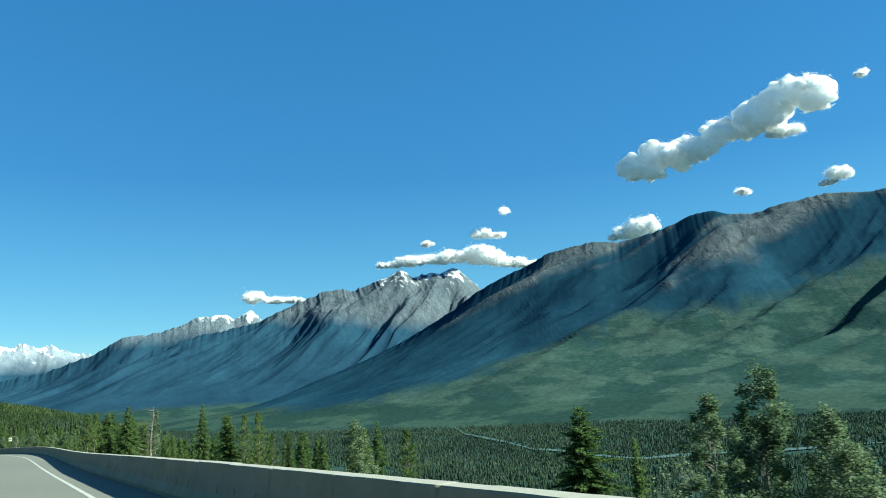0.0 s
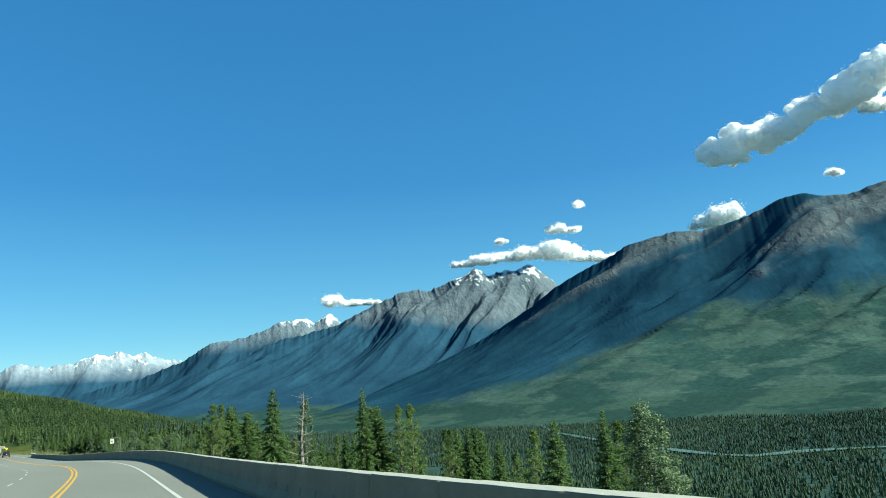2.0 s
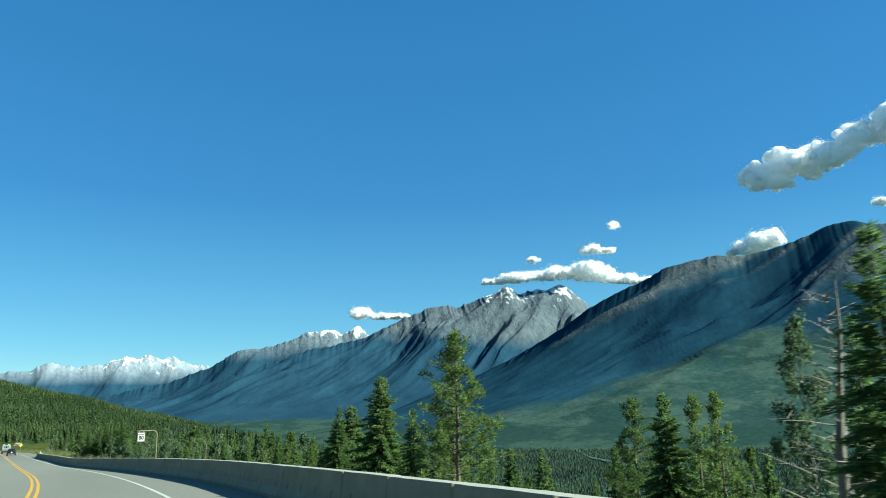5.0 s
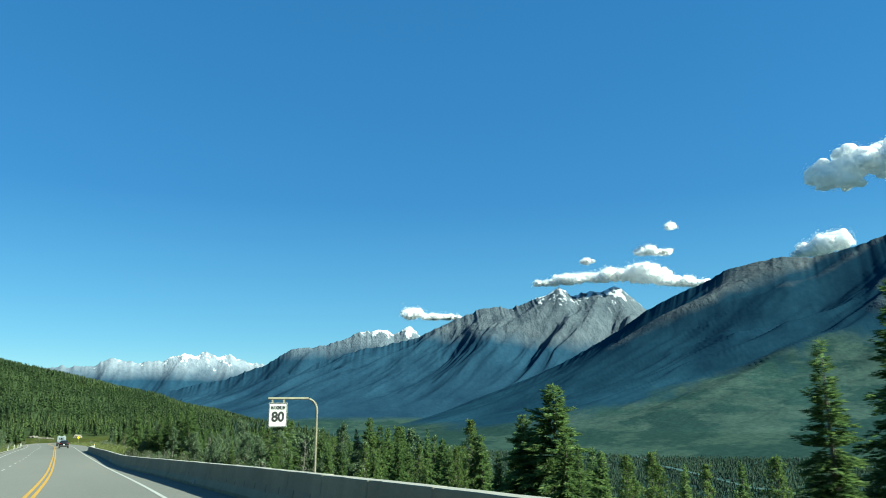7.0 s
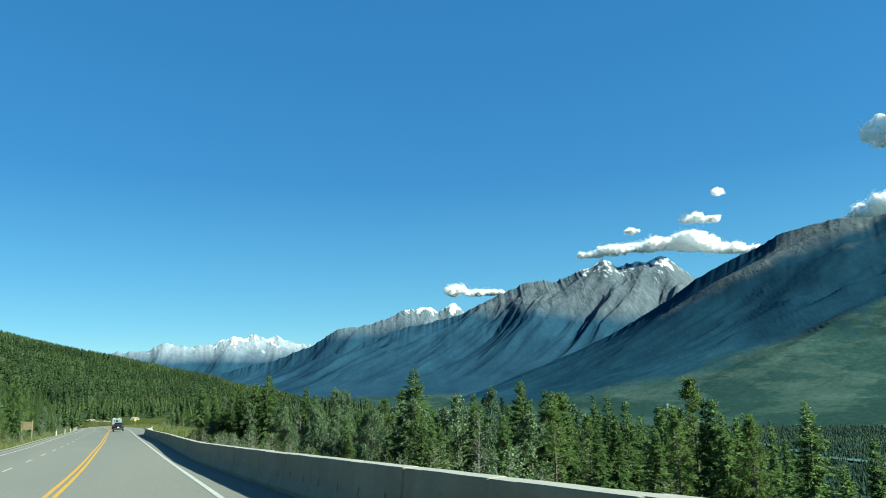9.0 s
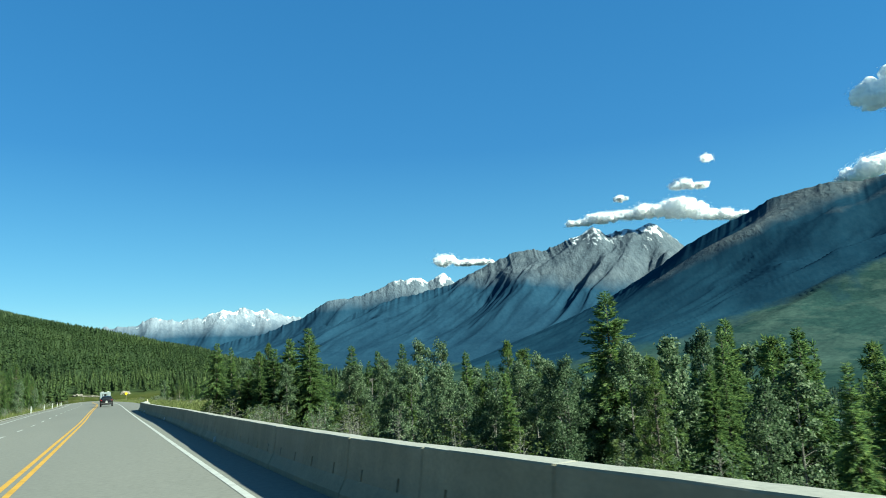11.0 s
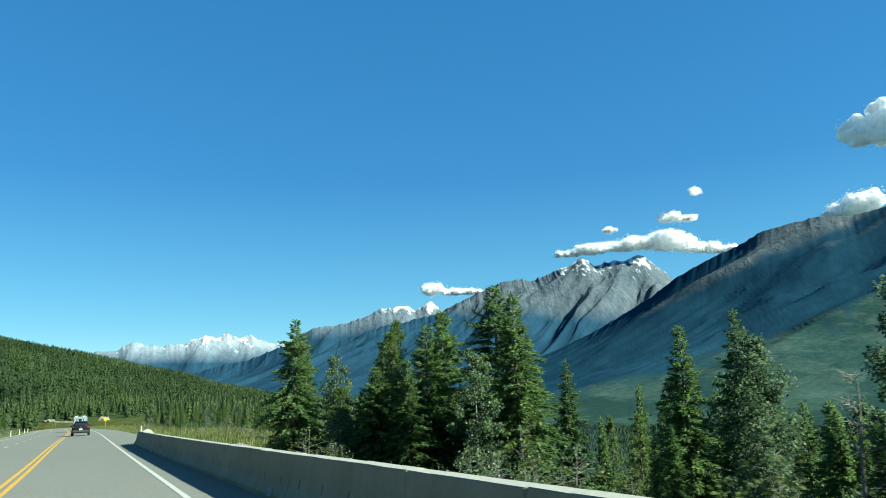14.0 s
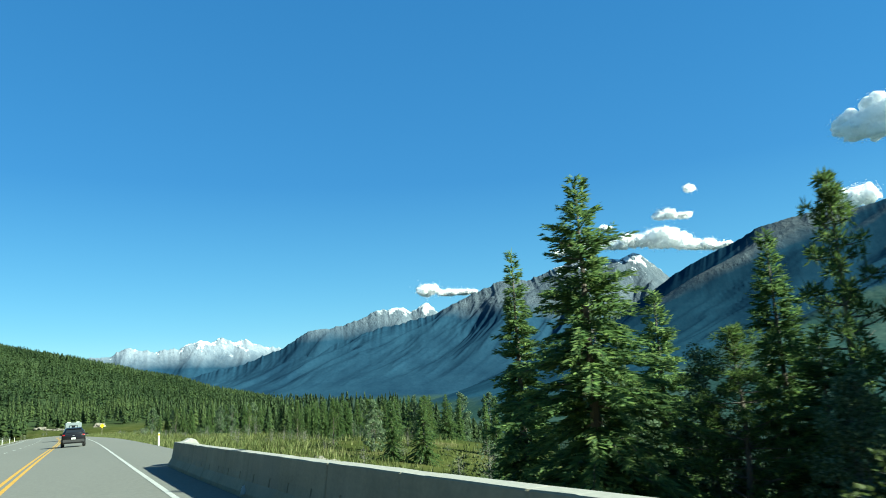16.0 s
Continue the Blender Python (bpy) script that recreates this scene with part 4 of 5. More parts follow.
def poplar(seed, wide=0.5, leaves=2600, stems=1, name="poplar_tree", low=0.12, mat_=None, size=1.0):
    """A ten metre broadleaf with an uneven crown of clumps."""
    rnd = random.Random(seed)
    H, lv = 10.0, Leaves()
    tr = bmesh.new()
    clumps = []
    for st in range(stems):
        x0, y0 = (rnd.uniform(-0.8, 0.8), rnd.uniform(-0.8, 0.8)) if stems > 1 else (0, 0)
        hh = H * (1.0 if st == 0 else rnd.uniform(0.6, 0.92))
        tube(tr, [(x0 * 0.3 + x0 * 0.9 * k / 5, y0 * 0.3 + y0 * 0.9 * k / 5, hh * 0.95 * k / 5) for k in range(6)], [0.13, 0.11, 0.085, 0.06, 0.035, 0.01], 6)
        z = hh * low
        while z < hh * 0.98:
            u = z / hh
            R = H * wide * 0.5 * (math.sin(math.pi * min(1, 0.12 + 0.9 * u)) ** 0.65) / (1 if stems == 1 else 1.35)
            for _ in range(3):
                a = rnd.uniform(0, 6.283)
                q = rnd.uniform(0.3, 1.08)
                c = Vector((x0 * (0.3 + 0.9 * u) + R * q * math.cos(a), y0 * (0.3 + 0.9 * u) + R * q * math.sin(a), z + rnd.uniform(-0.2, 0.5)))
                clumps.append((c, rnd.uniform(0.35, 0.62)))
                if rnd.random() < 0.55:
                    b = Vector((x0 * (0.3 + 0.9 * u), y0 * (0.3 + 0.9 * u), max(0.2, z - 0.5)))
                    tube(tr, [b, (b + c) / 2 + Vector((0, 0, 0.1)), c], [0.028, 0.018, 0.006], 3)
            z += rnd.uniform(0.36, 0.55)
    for k in range(leaves):
        c, r = clumps[k % len(clumps)]
        d = Vector((rnd.gauss(0, 1), rnd.gauss(0, 1), rnd.gauss(0, 1))).normalized()
        p = c + d * r * rnd.random() ** 0.45
        s = rnd.uniform(0.10, 0.20) * size
        lv.spray(p, Vector((rnd.gauss(0, 1), rnd.gauss(0, 1), rnd.gauss(-0.3, 0.8))), s, s * rnd.uniform(0.6, 0.9), rnd, 0.05)
    return tree_thing(name, tr, BARK_POPLAR, lv.mesh("leafy_crown", mat_ or LEAVES_POPLAR))


def dead_tree(seed):
    rnd = random.Random(seed)
    H = 10.0
    tr = bmesh.new()
    tube(tr, [(0.15 * math.sin(k * 0.8), 0.1 * k / 6, H * k / 6) for k in range(7)], [0.12, 0.11, 0.09, 0.07, 0.05, 0.03, 0.008], 6)
    root = new("dead_tree")
    part("trunk", tr, BARK_DEAD, root)
    br = bmesh.new()
    for _ in range(46):
        z = rnd.uniform(1.5, 9.6)
        a = rnd.uniform(0, 6.283)
        L = rnd.uniform(0.5, 1.9) * (1.15 - z / H)
        d = Vector((math.cos(a), math.sin(a), rnd.uniform(0.1, 0.9)))
        b = Vector((0, 0, z))
        m = b + d * L * 0.6
        e = b + d * L + Vector((rnd.uniform(-0.2, 0.2), rnd.uniform(-0.2, 0.2), rnd.uniform(-0.3, 0.2)))
        tube(br, [b, m, e], [0.03, 0.018, 0.006], 3)
        for _ in range(3):
            q = b + d * L * rnd.uniform(0.3, 0.9)
            tube(br, [q, q + Vector((rnd.uniform(-0.5, 0.5), rnd.uniform(-0.5, 0.5), rnd.uniform(-0.1, 0.4)))], [0.01, 0.004], 3)
    tagged(part("branches", br, BARK_DEAD, root), kind="stuff")
    return root


SPRUCE = [spruce(11, 0.44, 1.1), spruce(12, 0.54, 1.6), spruce(13, 0.35, 1.1), spruce(14, 0.58, 1.05), spruce(15, 0.29, 1.1)]
PINE = [pine(21, 0.46, 1.3), pine(22, 0.40, 1.3), pine(23, 0.55, 1.3)]
POPLAR = [poplar(31, 0.46, 11000), poplar(32, 0.58, 14500, 2), poplar(33, 0.38, 9000), poplar(34, 0.65, 14500, 3)]
SHRUB = [poplar(41, 1.3, 1500, 3, "leafy_shrub", 0.1, LEAVES_SHRUB, 1.5), poplar(42, 1.0, 1300, 3, "leafy_shrub", 0.1, LEAVES_POPLAR, 1.5)]
DEAD = [dead_tree(51), dead_tree(52)]
KINDS = {"s": SPRUCE, "p": PINE, "o": POPLAR, "b": SHRUB, "d": DEAD}
LABELS = {"s": ("dark green conical spruce on the roadside slope", "conifer", "roadside spruces"),
          "p": ("open-crowned green pine on the roadside slope", "conifer", "roadside pines"),
          "o": ("grey-green leafy poplar on the roadside slope", "broadleaf tree", "roadside poplars"),
          "b": ("low leafy green bush behind the barrier", "bush", "roadside bushes"),
          "d": ("bare grey dead tree among the conifers", "dead tree", "dead trees")}
used = set()


def plant(kind, x, y, tall, wide=1.0, which=0, turn=0.0, sink=0.15, full=False):
    """Sets a tree of that height on the land."""
    src = KINDS[kind][which % len(KINDS[kind])]
    k = tall / 10.0
    m = Matrix.LocRotScale((x, y, height(x, y) - sink), Euler((0, 0, turn)), (k * wide, k * wide, k))
    if src.name in used:
        ob = copy_thing(src, m @ Matrix.Diagonal((1 / src.scale.x, 1 / src.scale.y, 1 / src.scale.z, 1)))
    else:
        ob = src
        ob.matrix_basis = m
        used.add(src.name)
    s, lat = [float(np.ravel(v)[0]) for v in road_coords(np.array([x]), np.array([y]))[:2]]
    if not full and ob is not src and (tall < 4.5 or abs(lat) > 20 or s > 240):
        for c in ob.children:
            if c.data.name in AIRY:
                c.data = AIRY[c.data.name]
    return tagged(ob, *LABELS[kind])


def plant_top(kind, x, y, top, wide=1.0, which=0):
    plant(kind, x, y, max(2.0, top - height(x, y) + 0.15), wide * (1.24 if kind == "s" else 1.0), which, (x * 7.3 + y * 3.1) % 6.28, full=True)


# trees that stand out along the drive: kind, x, y, height of the tip, breadth, variant
plant_top("s", 42.8, 34.8, -1.0, 1.3, 1)
plant_top("s", 43.4, 30.4, -3.2, 0.8, 4)
plant_top("o", 29.2, 14.8, 1.2, 0.95, 1)
plant_top("o", 26.2, 14.8, 0.3, 0.9, 0)
plant_top("o", 30.6, 12.2, -0.2, 0.9, 3)
plant_top("b", 34.6, 22.0, -3.1, 1.0, 1)
plant_top("s", 33.5, 85.0, 0.15, 0.8, 2)
plant_top("p", 50.0, 104.3, -1.9, 0.8, 1)
plant_top("s", 59.9, 89.7, -4.9, 1.0, 0)
plant_top("s", 23.2, 79.2, 0.5, 1.0, 0)
plant_top("d", 26.6, 81.9, 0.2, 1.9, 0)
plant_top("o", 27.4, 83.2, -0.4, 0.6, 2)
plant_top("o", 37.6, 56.7, -2.1, 1.1, 1)
plant_top("p", 40.2, 60.5, -3.2, 0.8, 1)
plant_top("s", 43.8, 101.5, -1.9, 0.9, 1)
plant_top("p", 43.0, 85.8, -4.3, 0.8, 0)
plant_top("s", 46.7, 88.0, -4.1, 0.8, 2)
plant_top("s", 44.2, 80.0, -5.2, 0.9, 0)
plant_top("s", 51.4, 74.0, -3.2, 0.9, 2)
plant_top("p", 23.2, 91.8, -0.4, 1.0, 0)
plant_top("s", 52.0, 94.0, -4.9, 1.0, 1)
plant_top("p", 62.0, 82.0, -4.9, 0.9, 1)
plant_top("s", 30.3, 110.7, -0.8, 1.0, 0)
plant_top("p", 21.9, 89.6, -0.3, 0.95, 2)
plant_top("p", 45.0, 105.0, -2.2, 0.9, 2)
plant_top("p", 45.3, 99.1, -1.8, 0.75, 1)
plant_top("s", 28.8, 107.4, -0.7, 1.1, 1)
plant_top("s", 27.3, 101.4, -2.4, 1.0, 0)
plant_top("s", 28.3, 100.3, -2.8, 1.0, 3)
plant_top("s", 28.0, 111.1, -2.2, 1.0, 2)
plant_top("s", 40.6, 136.8, -2.2, 1.5, 1)
plant_top("s", 39.9, 139.0, -4.0, 1.2, 1)
plant_top("s", 39.1, 140.7, -6.3, 0.8, 2)
plant_top("s", 38.0, 132.4, -4.9, 0.9, 1)
plant_top("s", 38.9, 132.4, -5.4, 0.7, 4)
plant_top("s", 38.5, 173.3, -5.6, 0.8, 0)
plant_top("p", 43.2, 153.5, -6.9, 0.8, 0)
plant_top("s", 35.3, 176.3, -3.7, 1.05, 3)
plant_top("o", 42.7, 178.5, -5.4, 0.7, 2)
plant_top("s", 45.9, 175.5, -5.5, 0.9, 0)
plant_top("s", 43.0, 164.0, -5.8, 0.9, 2)
plant_top("s", 51.0, 172.3, -6.6, 0.9, 0)
plant_top("p", 41.4, 156.6, -6.5, 0.8, 1)
plant_top("s", 37.6, 194.1, -5.9, 0.9, 4)
plant_top("s", 46.8, 180.7, -4.8, 0.9, 1)
plant_top("s", 24.8, 218.6, -4.2, 1.0, 3)
plant_top("s", 27.0, 224.4, -4.5, 0.9, 2)
plant_top("p", 28.9, 216.1, -4.3, 0.85, 1)
plant_top("s", 31.2, 211.0, -3.4, 1.1, 3)
plant_top("s", 30.7, 208.7, -4.0, 1.0, 0)
plant_top("s", 30.4, 214.2, -4.1, 1.0, 1)
plant_top("s", 37.3, 217.9, -4.9, 1.0, 0)
plant_top("s", 36.8, 203.6, -5.1, 0.9, 2)
plant_top("o", 34.5, 193.0, -5.4, 0.8, 1)
plant_top("o", 34.1, 200.9, -6.0, 0.75, 3)
plant_top("s", 35.1, 204.6, -5.6, 0.9, 0)
plant_top("o", 35.4, 197.0, -5.1, 0.8, 2)
plant_top("p", 41.9, 196.1, -5.4, 0.8, 0)
plant_top("p", 35.7, 184.1, -6.0, 0.9, 2)
plant_top("o", 33.9, 181.6, -6.5, 0.9, 3)
plant_top("o", 28.5, 222.2, -5.9, 0.8, 1)
plant_top("o", 28.8, 208.5, -6.3, 0.95, 2)
plant_top("s", 27.0, 215.4, -7.5, 1.1, 3)
plant_top("s", 32.4, 224.6, -5.5, 1.0, 0)
plant_top("d", 31.5, 196.0, -7.2, 1.2, 1)
plant_top("d", 33.5, 163.0, -6.2, 1.0, 0)
plant_top("s", 38.2, 215.6, -6.4, 0.9, 2)
plant_top("p", 52.6, 167.0, -5.0, 0.9, 0)
plant_top("p", 27.6, 213.6, -5.2, 1.1, 0)
plant_top("s", 26.6, 212.8, -6.6, 1.2, 1)
plant_top("s", 28.6, 212.0, -5.0, 1.1, 3)
plant_top("s", 27.2, 211.0, -6.4, 1.1, 0)
plant_top("p", 26.4, 216.6, -7.4, 1.3, 2)
plant_top("o", 25.6, 214.0, -8.2, 1.0, 3)
plant_top("o", 26.8, 217.6, -7.8, 1.0, 1)
plant_top("s", 28.8, 217.5, -5.3, 0.85, 0)

# the wood behind the barrier, thickening along the drive
rnd = random.Random(8)
for k in range(260):
    s = rnd.uniform(98, 228)
    thick = smoothstep(96, 175, s)
    lat = rnd.uniform(28 - 15 * float(thick), 58)
    if rnd.random() > (0.12 if s < 160 else 0.25) + 0.75 * float(thick) * (0.55 if s < 160 else 1.0):
        continue
    p = on_road(s, lat)
    road_z = float(np.interp(s, S, RZ))
    crest = (0.3 + 2.9 * float(smoothstep(130, 190, s))) * rnd.uniform(0.35, 1.0) - 0.03 * max(lat - 30, 0)
    if s > 192 and lat < 30:
        crest = min(crest, 0.8)
    tall = road_z + crest - height(p[0], p[1])
    if tall < 3:
        continue
    kind = rnd.choice("sssssppoo" if s > 175 else "sssssspp")
    plant(kind, p[0], p[1], min(tall, 13), rnd.uniform(0.7, 1.05), rnd.randrange(5), rnd.uniform(0, 6.28))
for k in range(34):
    s, lat = rnd.uniform(172, 197), rnd.uniform(11.5, 24)
    p = on_road(s, lat)
    plant("o", p[0], p[1], float(np.interp(s, S, RZ)) + rnd.uniform(0.6, 2.8) - height(p[0], p[1]), rnd.uniform(0.7, 1.0), rnd.randrange(4), rnd.uniform(0, 6.28))
for k in range(46):
    s = rnd.uniform(20, 100)
    lat = rnd.uniform(24, 60)
    p = on_road(s, lat)
    tall = float(np.interp(s, S, RZ)) + 1.0 - 0.20 * lat * rnd.uniform(0.75, 1.1) - height(p[0], p[1])
    if tall > 2.5:
        plant(rnd.choice("ssspob"), p[0], p[1], min(tall, 9), rnd.uniform(0.8, 1.0), rnd.randrange(5), rnd.uniform(0, 6.28))
for k in range(110):
    s = rnd.uniform(105, 232)
    if rnd.random() > 0.2 + 0.8 * float(smoothstep(110, 170, s)):
        continue
    lat = rnd.uniform(6.5, 16) if s > 150 else rnd.uniform(9, 18)
    p = on_road(s, lat)
    plant("b", p[0], p[1], rnd.uniform(0.9, 2.3), rnd.uniform(0.8, 1.2), rnd.randrange(2), rnd.uniform(0, 6.28))
# woods ahead and to the left of the road
for k in range(130):
    s = rnd.uniform(236, 400)
    lat = rnd.uniform(19, 48) + 14 * (fbm(np.array([s * 0.02]), np.array([3.0]), 2)[0] - 0.5)
    p = on_road(s, lat)
    if s > 420 and lat < 45:
        continue
    kind = rnd.choice("sssspob")
    tall = rnd.uniform(1.2, 2.6) if kind == "b" else min(rnd.uniform(3.5, 9.0), -8.7 - 0.012 * (s - 236) - height(p[0], p[1]))
    if tall > 1.1:
        plant(kind, p[0], p[1], tall, rnd.uniform(0.75, 1.05), rnd.randrange(5), rnd.uniform(0, 6.28))
for k in range(110):
    s = rnd.uniform(170, 440)
    lat = -rnd.uniform(17.5, 32)
    p = on_road(s, lat)
    plant(rnd.choice("ssssppo"), p[0], p[1], rnd.uniform(6, 12), rnd.uniform(0.75, 1.0), rnd.randrange(5), rnd.uniform(0, 6.28))
for k in range(40):
    s = rnd.uniform(240, 420)
    lat = rnd.choice((-1, 1)) * rnd.uniform(13, 20)
    p = on_road(s, lat)
    plant("b", p[0], p[1], rnd.uniform(0.6, 1.8), rnd.uniform(0.9, 1.3), rnd.randrange(2), rnd.uniform(0, 6.28))


for k in range(80):
    s, lat = rnd.uniform(140, 455), -rnd.uniform(13.2, 20)
    p = on_road(s, lat)
    plant("b", p[0], p[1], rnd.uniform(0.6, 2.2), rnd.uniform(0.9, 1.4), rnd.randrange(2), rnd.uniform(0, 6.28))
for k in range(45):
    s, lat = rnd.uniform(190, 430), -rnd.uniform(15, 22)
    p = on_road(s, lat)
    plant(rnd.choice("sspo"), p[0], p[1], rnd.uniform(3, 8), rnd.uniform(0.8, 1.1), rnd.randrange(5), rnd.uniform(0, 6.28))
for k in range(70):
    s, lat = rnd.uniform(240, 440), rnd.uniform(11, 24)
    p = on_road(s, lat)
    plant("b", p[0], p[1], rnd.uniform(0.5, 1.6), rnd.uniform(0.9, 1.5), rnd.randrange(2), rnd.uniform(0, 6.28))


# ---- far woods, too many to count ----
def far_forest(name, label, n, az0, az1, r0, r1, tall, power, seed, keep, needles=FAR_NEEDLES):
    g = np.random.default_rng(seed)
    az = g.uniform(az0, az1, n)
    r = (r0 ** power + (r1 ** power - r0 ** power) * g.random(n)) ** (1 / power)
    x, y = EYE[0] + r * np.sin(np.radians(az)), EYE[1] + r * np.cos(np.radians(az))
    lat = x - np.interp(y, RY[ORDER], RX[ORDER])
    s = y
    z = terrain(x, y)
    ok = keep(x, y, s, lat, z, r)
    x, y, z = x[ok], y[ok], z[ok]
    m = len(x)
    h = tall * g.uniform(0.55, 1.25, m)
    w = h * g.uniform(0.18, 0.32, m)
    V, F = [], []
    base = 0
    sides = 4
    for lo, hi, fat in ((0.06, 0.62, 1.0), (0.40, 1.0, 0.66)):
        a = np.arange(sides) * 2 * math.pi / sides
        turn = g.uniform(0, 6.28, m)[:, None] + a
        rad = (w * fat)[:, None] * g.uniform(0.65, 1.3, (m, sides))
        ring = np.stack([x[:, None] + rad * np.cos(turn), y[:, None] + rad * np.sin(turn), (z + h * lo)[:, None] + h[:, None] * g.uniform(-0.05, 0.05, (m, sides))], -1)
        tip = np.stack([x + w * g.uniform(-0.15, 0.15, m), y + w * g.uniform(-0.15, 0.15, m), z + h * hi], -1)[:, None]
        V.append(np.concatenate([ring, tip], 1).reshape(-1, 3))
        k = np.arange(m)[:, None] * (sides + 1) + base
        for q in range(sides):
            F.append(np.concatenate([k + q, k + (q + 1) % sides, k + sides], 1))
        base += m * (sides + 1)
    V, F = np.concatenate(V), np.concatenate(F)
    me = bpy.data.meshes.new(name)
    me.from_pydata(V.tolist(), [], F.tolist())
    me.materials.append(needles)
    return tagged(new(name, me), label, "forest", kind="stuff")


def spray_forest(name, label, n, az0, az1, r0, r1, tall, seed, keep, needles, tiers=9, arms=8, fat=0.42):
    """Conifers of drooping sprays, tier over tier."""
    g = np.random.default_rng(seed)
    az, r = g.uniform(az0, az1, n), np.sqrt(g.uniform(r0 ** 2, r1 ** 2, n))
    x, y = EYE[0] + r * np.sin(np.radians(az)), EYE[1] + r * np.cos(np.radians(az))
    s, lat = road_coords(x, y)[:2]
    z = terrain(x, y)
    ok = keep(x, y, s, lat, z, r)
    x, y, z = x[ok], y[ok], z[ok]
    m = len(x)
    h = tall * g.uniform(0.35, 1.2, m)
    w = h * g.uniform(0.16, 0.32, m)
    k = (np.arange(tiers) + 0.5) / tiers
    u = 0.08 + 0.90 * k[None, :, None] + g.uniform(-0.05, 0.05, (m, tiers, arms))
    turn = g.uniform(0, 6.283, (m, tiers, arms))
    reach = w[:, None, None] * (1 - u * 0.93) * g.uniform(0.6, 1.25, (m, tiers, arms))
    half = fat * reach + 0.03 * h[:, None, None] * 0.5
    lift = h[:, None, None] * 0.085
    cx, cy = x[:, None, None], y[:, None, None]
    cz = z[:, None, None] + h[:, None, None] * u
    co, si = np.cos(turn), np.sin(turn)
    V = np.zeros((m, tiers, arms, 4, 3))
    V[..., 0, :] = np.stack([cx + 0 * co, cy + 0 * co, cz + lift], -1)
    V[..., 1, :] = np.stack([cx + 0.6 * reach * co - half * si, cy + 0.6 * reach * si + half * co, cz], -1)
    V[..., 2, :] = np.stack([cx + reach * co, cy + reach * si, cz - lift * g.uniform(0.1, 0.9, (m, tiers, arms))], -1)
    V[..., 3, :] = np.stack([cx + 0.6 * reach * co + half * si, cy + 0.6 * reach * si - half * co, cz], -1)
    me = bpy.data.meshes.new(name)
    me.from_pydata(V.reshape(-1, 3).tolist(), [], np.arange(m * tiers * arms * 4).reshape(-1, 4).tolist())
    me.materials.append(needles)
    return tagged(new(name, me), label, "forest", kind="stuff")


def on_hill(x, y, s, lat, z, r):
    s, lat = road_coords(x, y)[:2]
    return (np.abs(lat) > np.where(s < 400, 42, 15)) & (z > VALLEY + 8) & (fbm(x * 0.01, y * 0.01, 3, 4) > 0.30)


def in_valley(x, y, s, lat, z, r):
    bed, w = river_bed(np.degrees(np.arctan2(x - EYE[0], y - EYE[1])))
    bank = np.where(fbm(x * 0.009, y * 0.009, 2, 31) > 0.58, 50, 2)
    wet = (r > bed - w - bank) & (r < bed + w + 3)
    return (lat > 62) & (fbm(x * 0.004, y * 0.004, 3, 14) > 0.24) & ~wet


def near_hill(x, y, s, lat, z, r):
    bare = ((np.abs(x - 8.5) < 6.5) & (y > 452) & (y < 490)) | ((np.abs(x - 22) < 4.5) & (y > 452) & (y < 492))
    return ((lat > 24) | (lat < -26) | ((s > 440) & (np.abs(lat) > 16))) & (z > VALLEY + 8) & ~bare


def near_slope(x, y, s, lat, z, r):
    return (lat > 58) & (fbm(x * 0.02, y * 0.02, 3, 14) > 0.34)


spray_forest("edge_forest", "dense green conifer forest beside and ahead of the highway", 560, -34, 24, 165, 245, 5.6, 25, near_hill, FAR_NEEDLES, 22, 13, 0.20)
spray_forest("forest_beyond", "dense green conifer forest along the far bend", 3700, -34, 24, 245, 480, 7.2, 15, near_hill, FAR_NEEDLES, 11, 8, 0.34)
spray_forest("hillside_forest", "dense green conifer forest covering the hillside", 13000, -33, 25, 470, 920, 9, 17, on_hill, FAR_NEEDLES, 5, 5)
spray_forest("slope_forest", "green conifers on the slope below the highway", 2600, 16, 88, 60, 420, 7.5, 16, near_slope, FAR_NEEDLES)
far_forest("hill_forest", "dense dark green conifer forest on the hillside", 22000, -32, 26, 880, 1240, 8.5, 1.7, 3, on_hill)
far_forest("valley_forest", "conifer forest covering the slope and valley floor", 88000, 12, 84, 330, 2500, 6, 1.25, 5, in_valley, HAZY_VALLEY_NEEDLES)


# ---- grass and stones by the road ----
def grass(name, n, s0, s1, lat0, lat1, tall, seed, label):
    g = np.random.default_rng(seed)
    s, lat = g.uniform(s0, s1, n), g.uniform(0, 1, n)
    side = lat0(s) + (lat1 - lat0(s)) * lat ** 1.4
    P = on_road(s, side)
    z = terrain(P[:, 0], P[:, 1])
    h, a = tall * g.uniform(0.4, 1.3, n), g.uniform(0, 6.28, n)
    w = 0.018 + 0.03 * g.random(n)
    bend = h[:, None] * 0.35 * np.stack([np.cos(a + 1), np.sin(a + 1)], -1)
    V = np.zeros((n, 3, 3))
    V[:, 0] = np.stack([P[:, 0] - w * np.cos(a), P[:, 1] - w * np.sin(a), z], -1)
    V[:, 1] = np.stack([P[:, 0] + w * np.cos(a), P[:, 1] + w * np.sin(a), z], -1)
    V[:, 2] = np.stack([P[:, 0] + bend[:, 0], P[:, 1] + bend[:, 1], z + h], -1)
    me = bpy.data.meshes.new(name)
    me.from_pydata(V.reshape(-1, 3).tolist(), [], np.arange(n * 3).reshape(-1, 3).tolist())
    me.materials.append(DRY_GRASS)
    return tagged(new(name, me), label, "grass", kind="stuff")


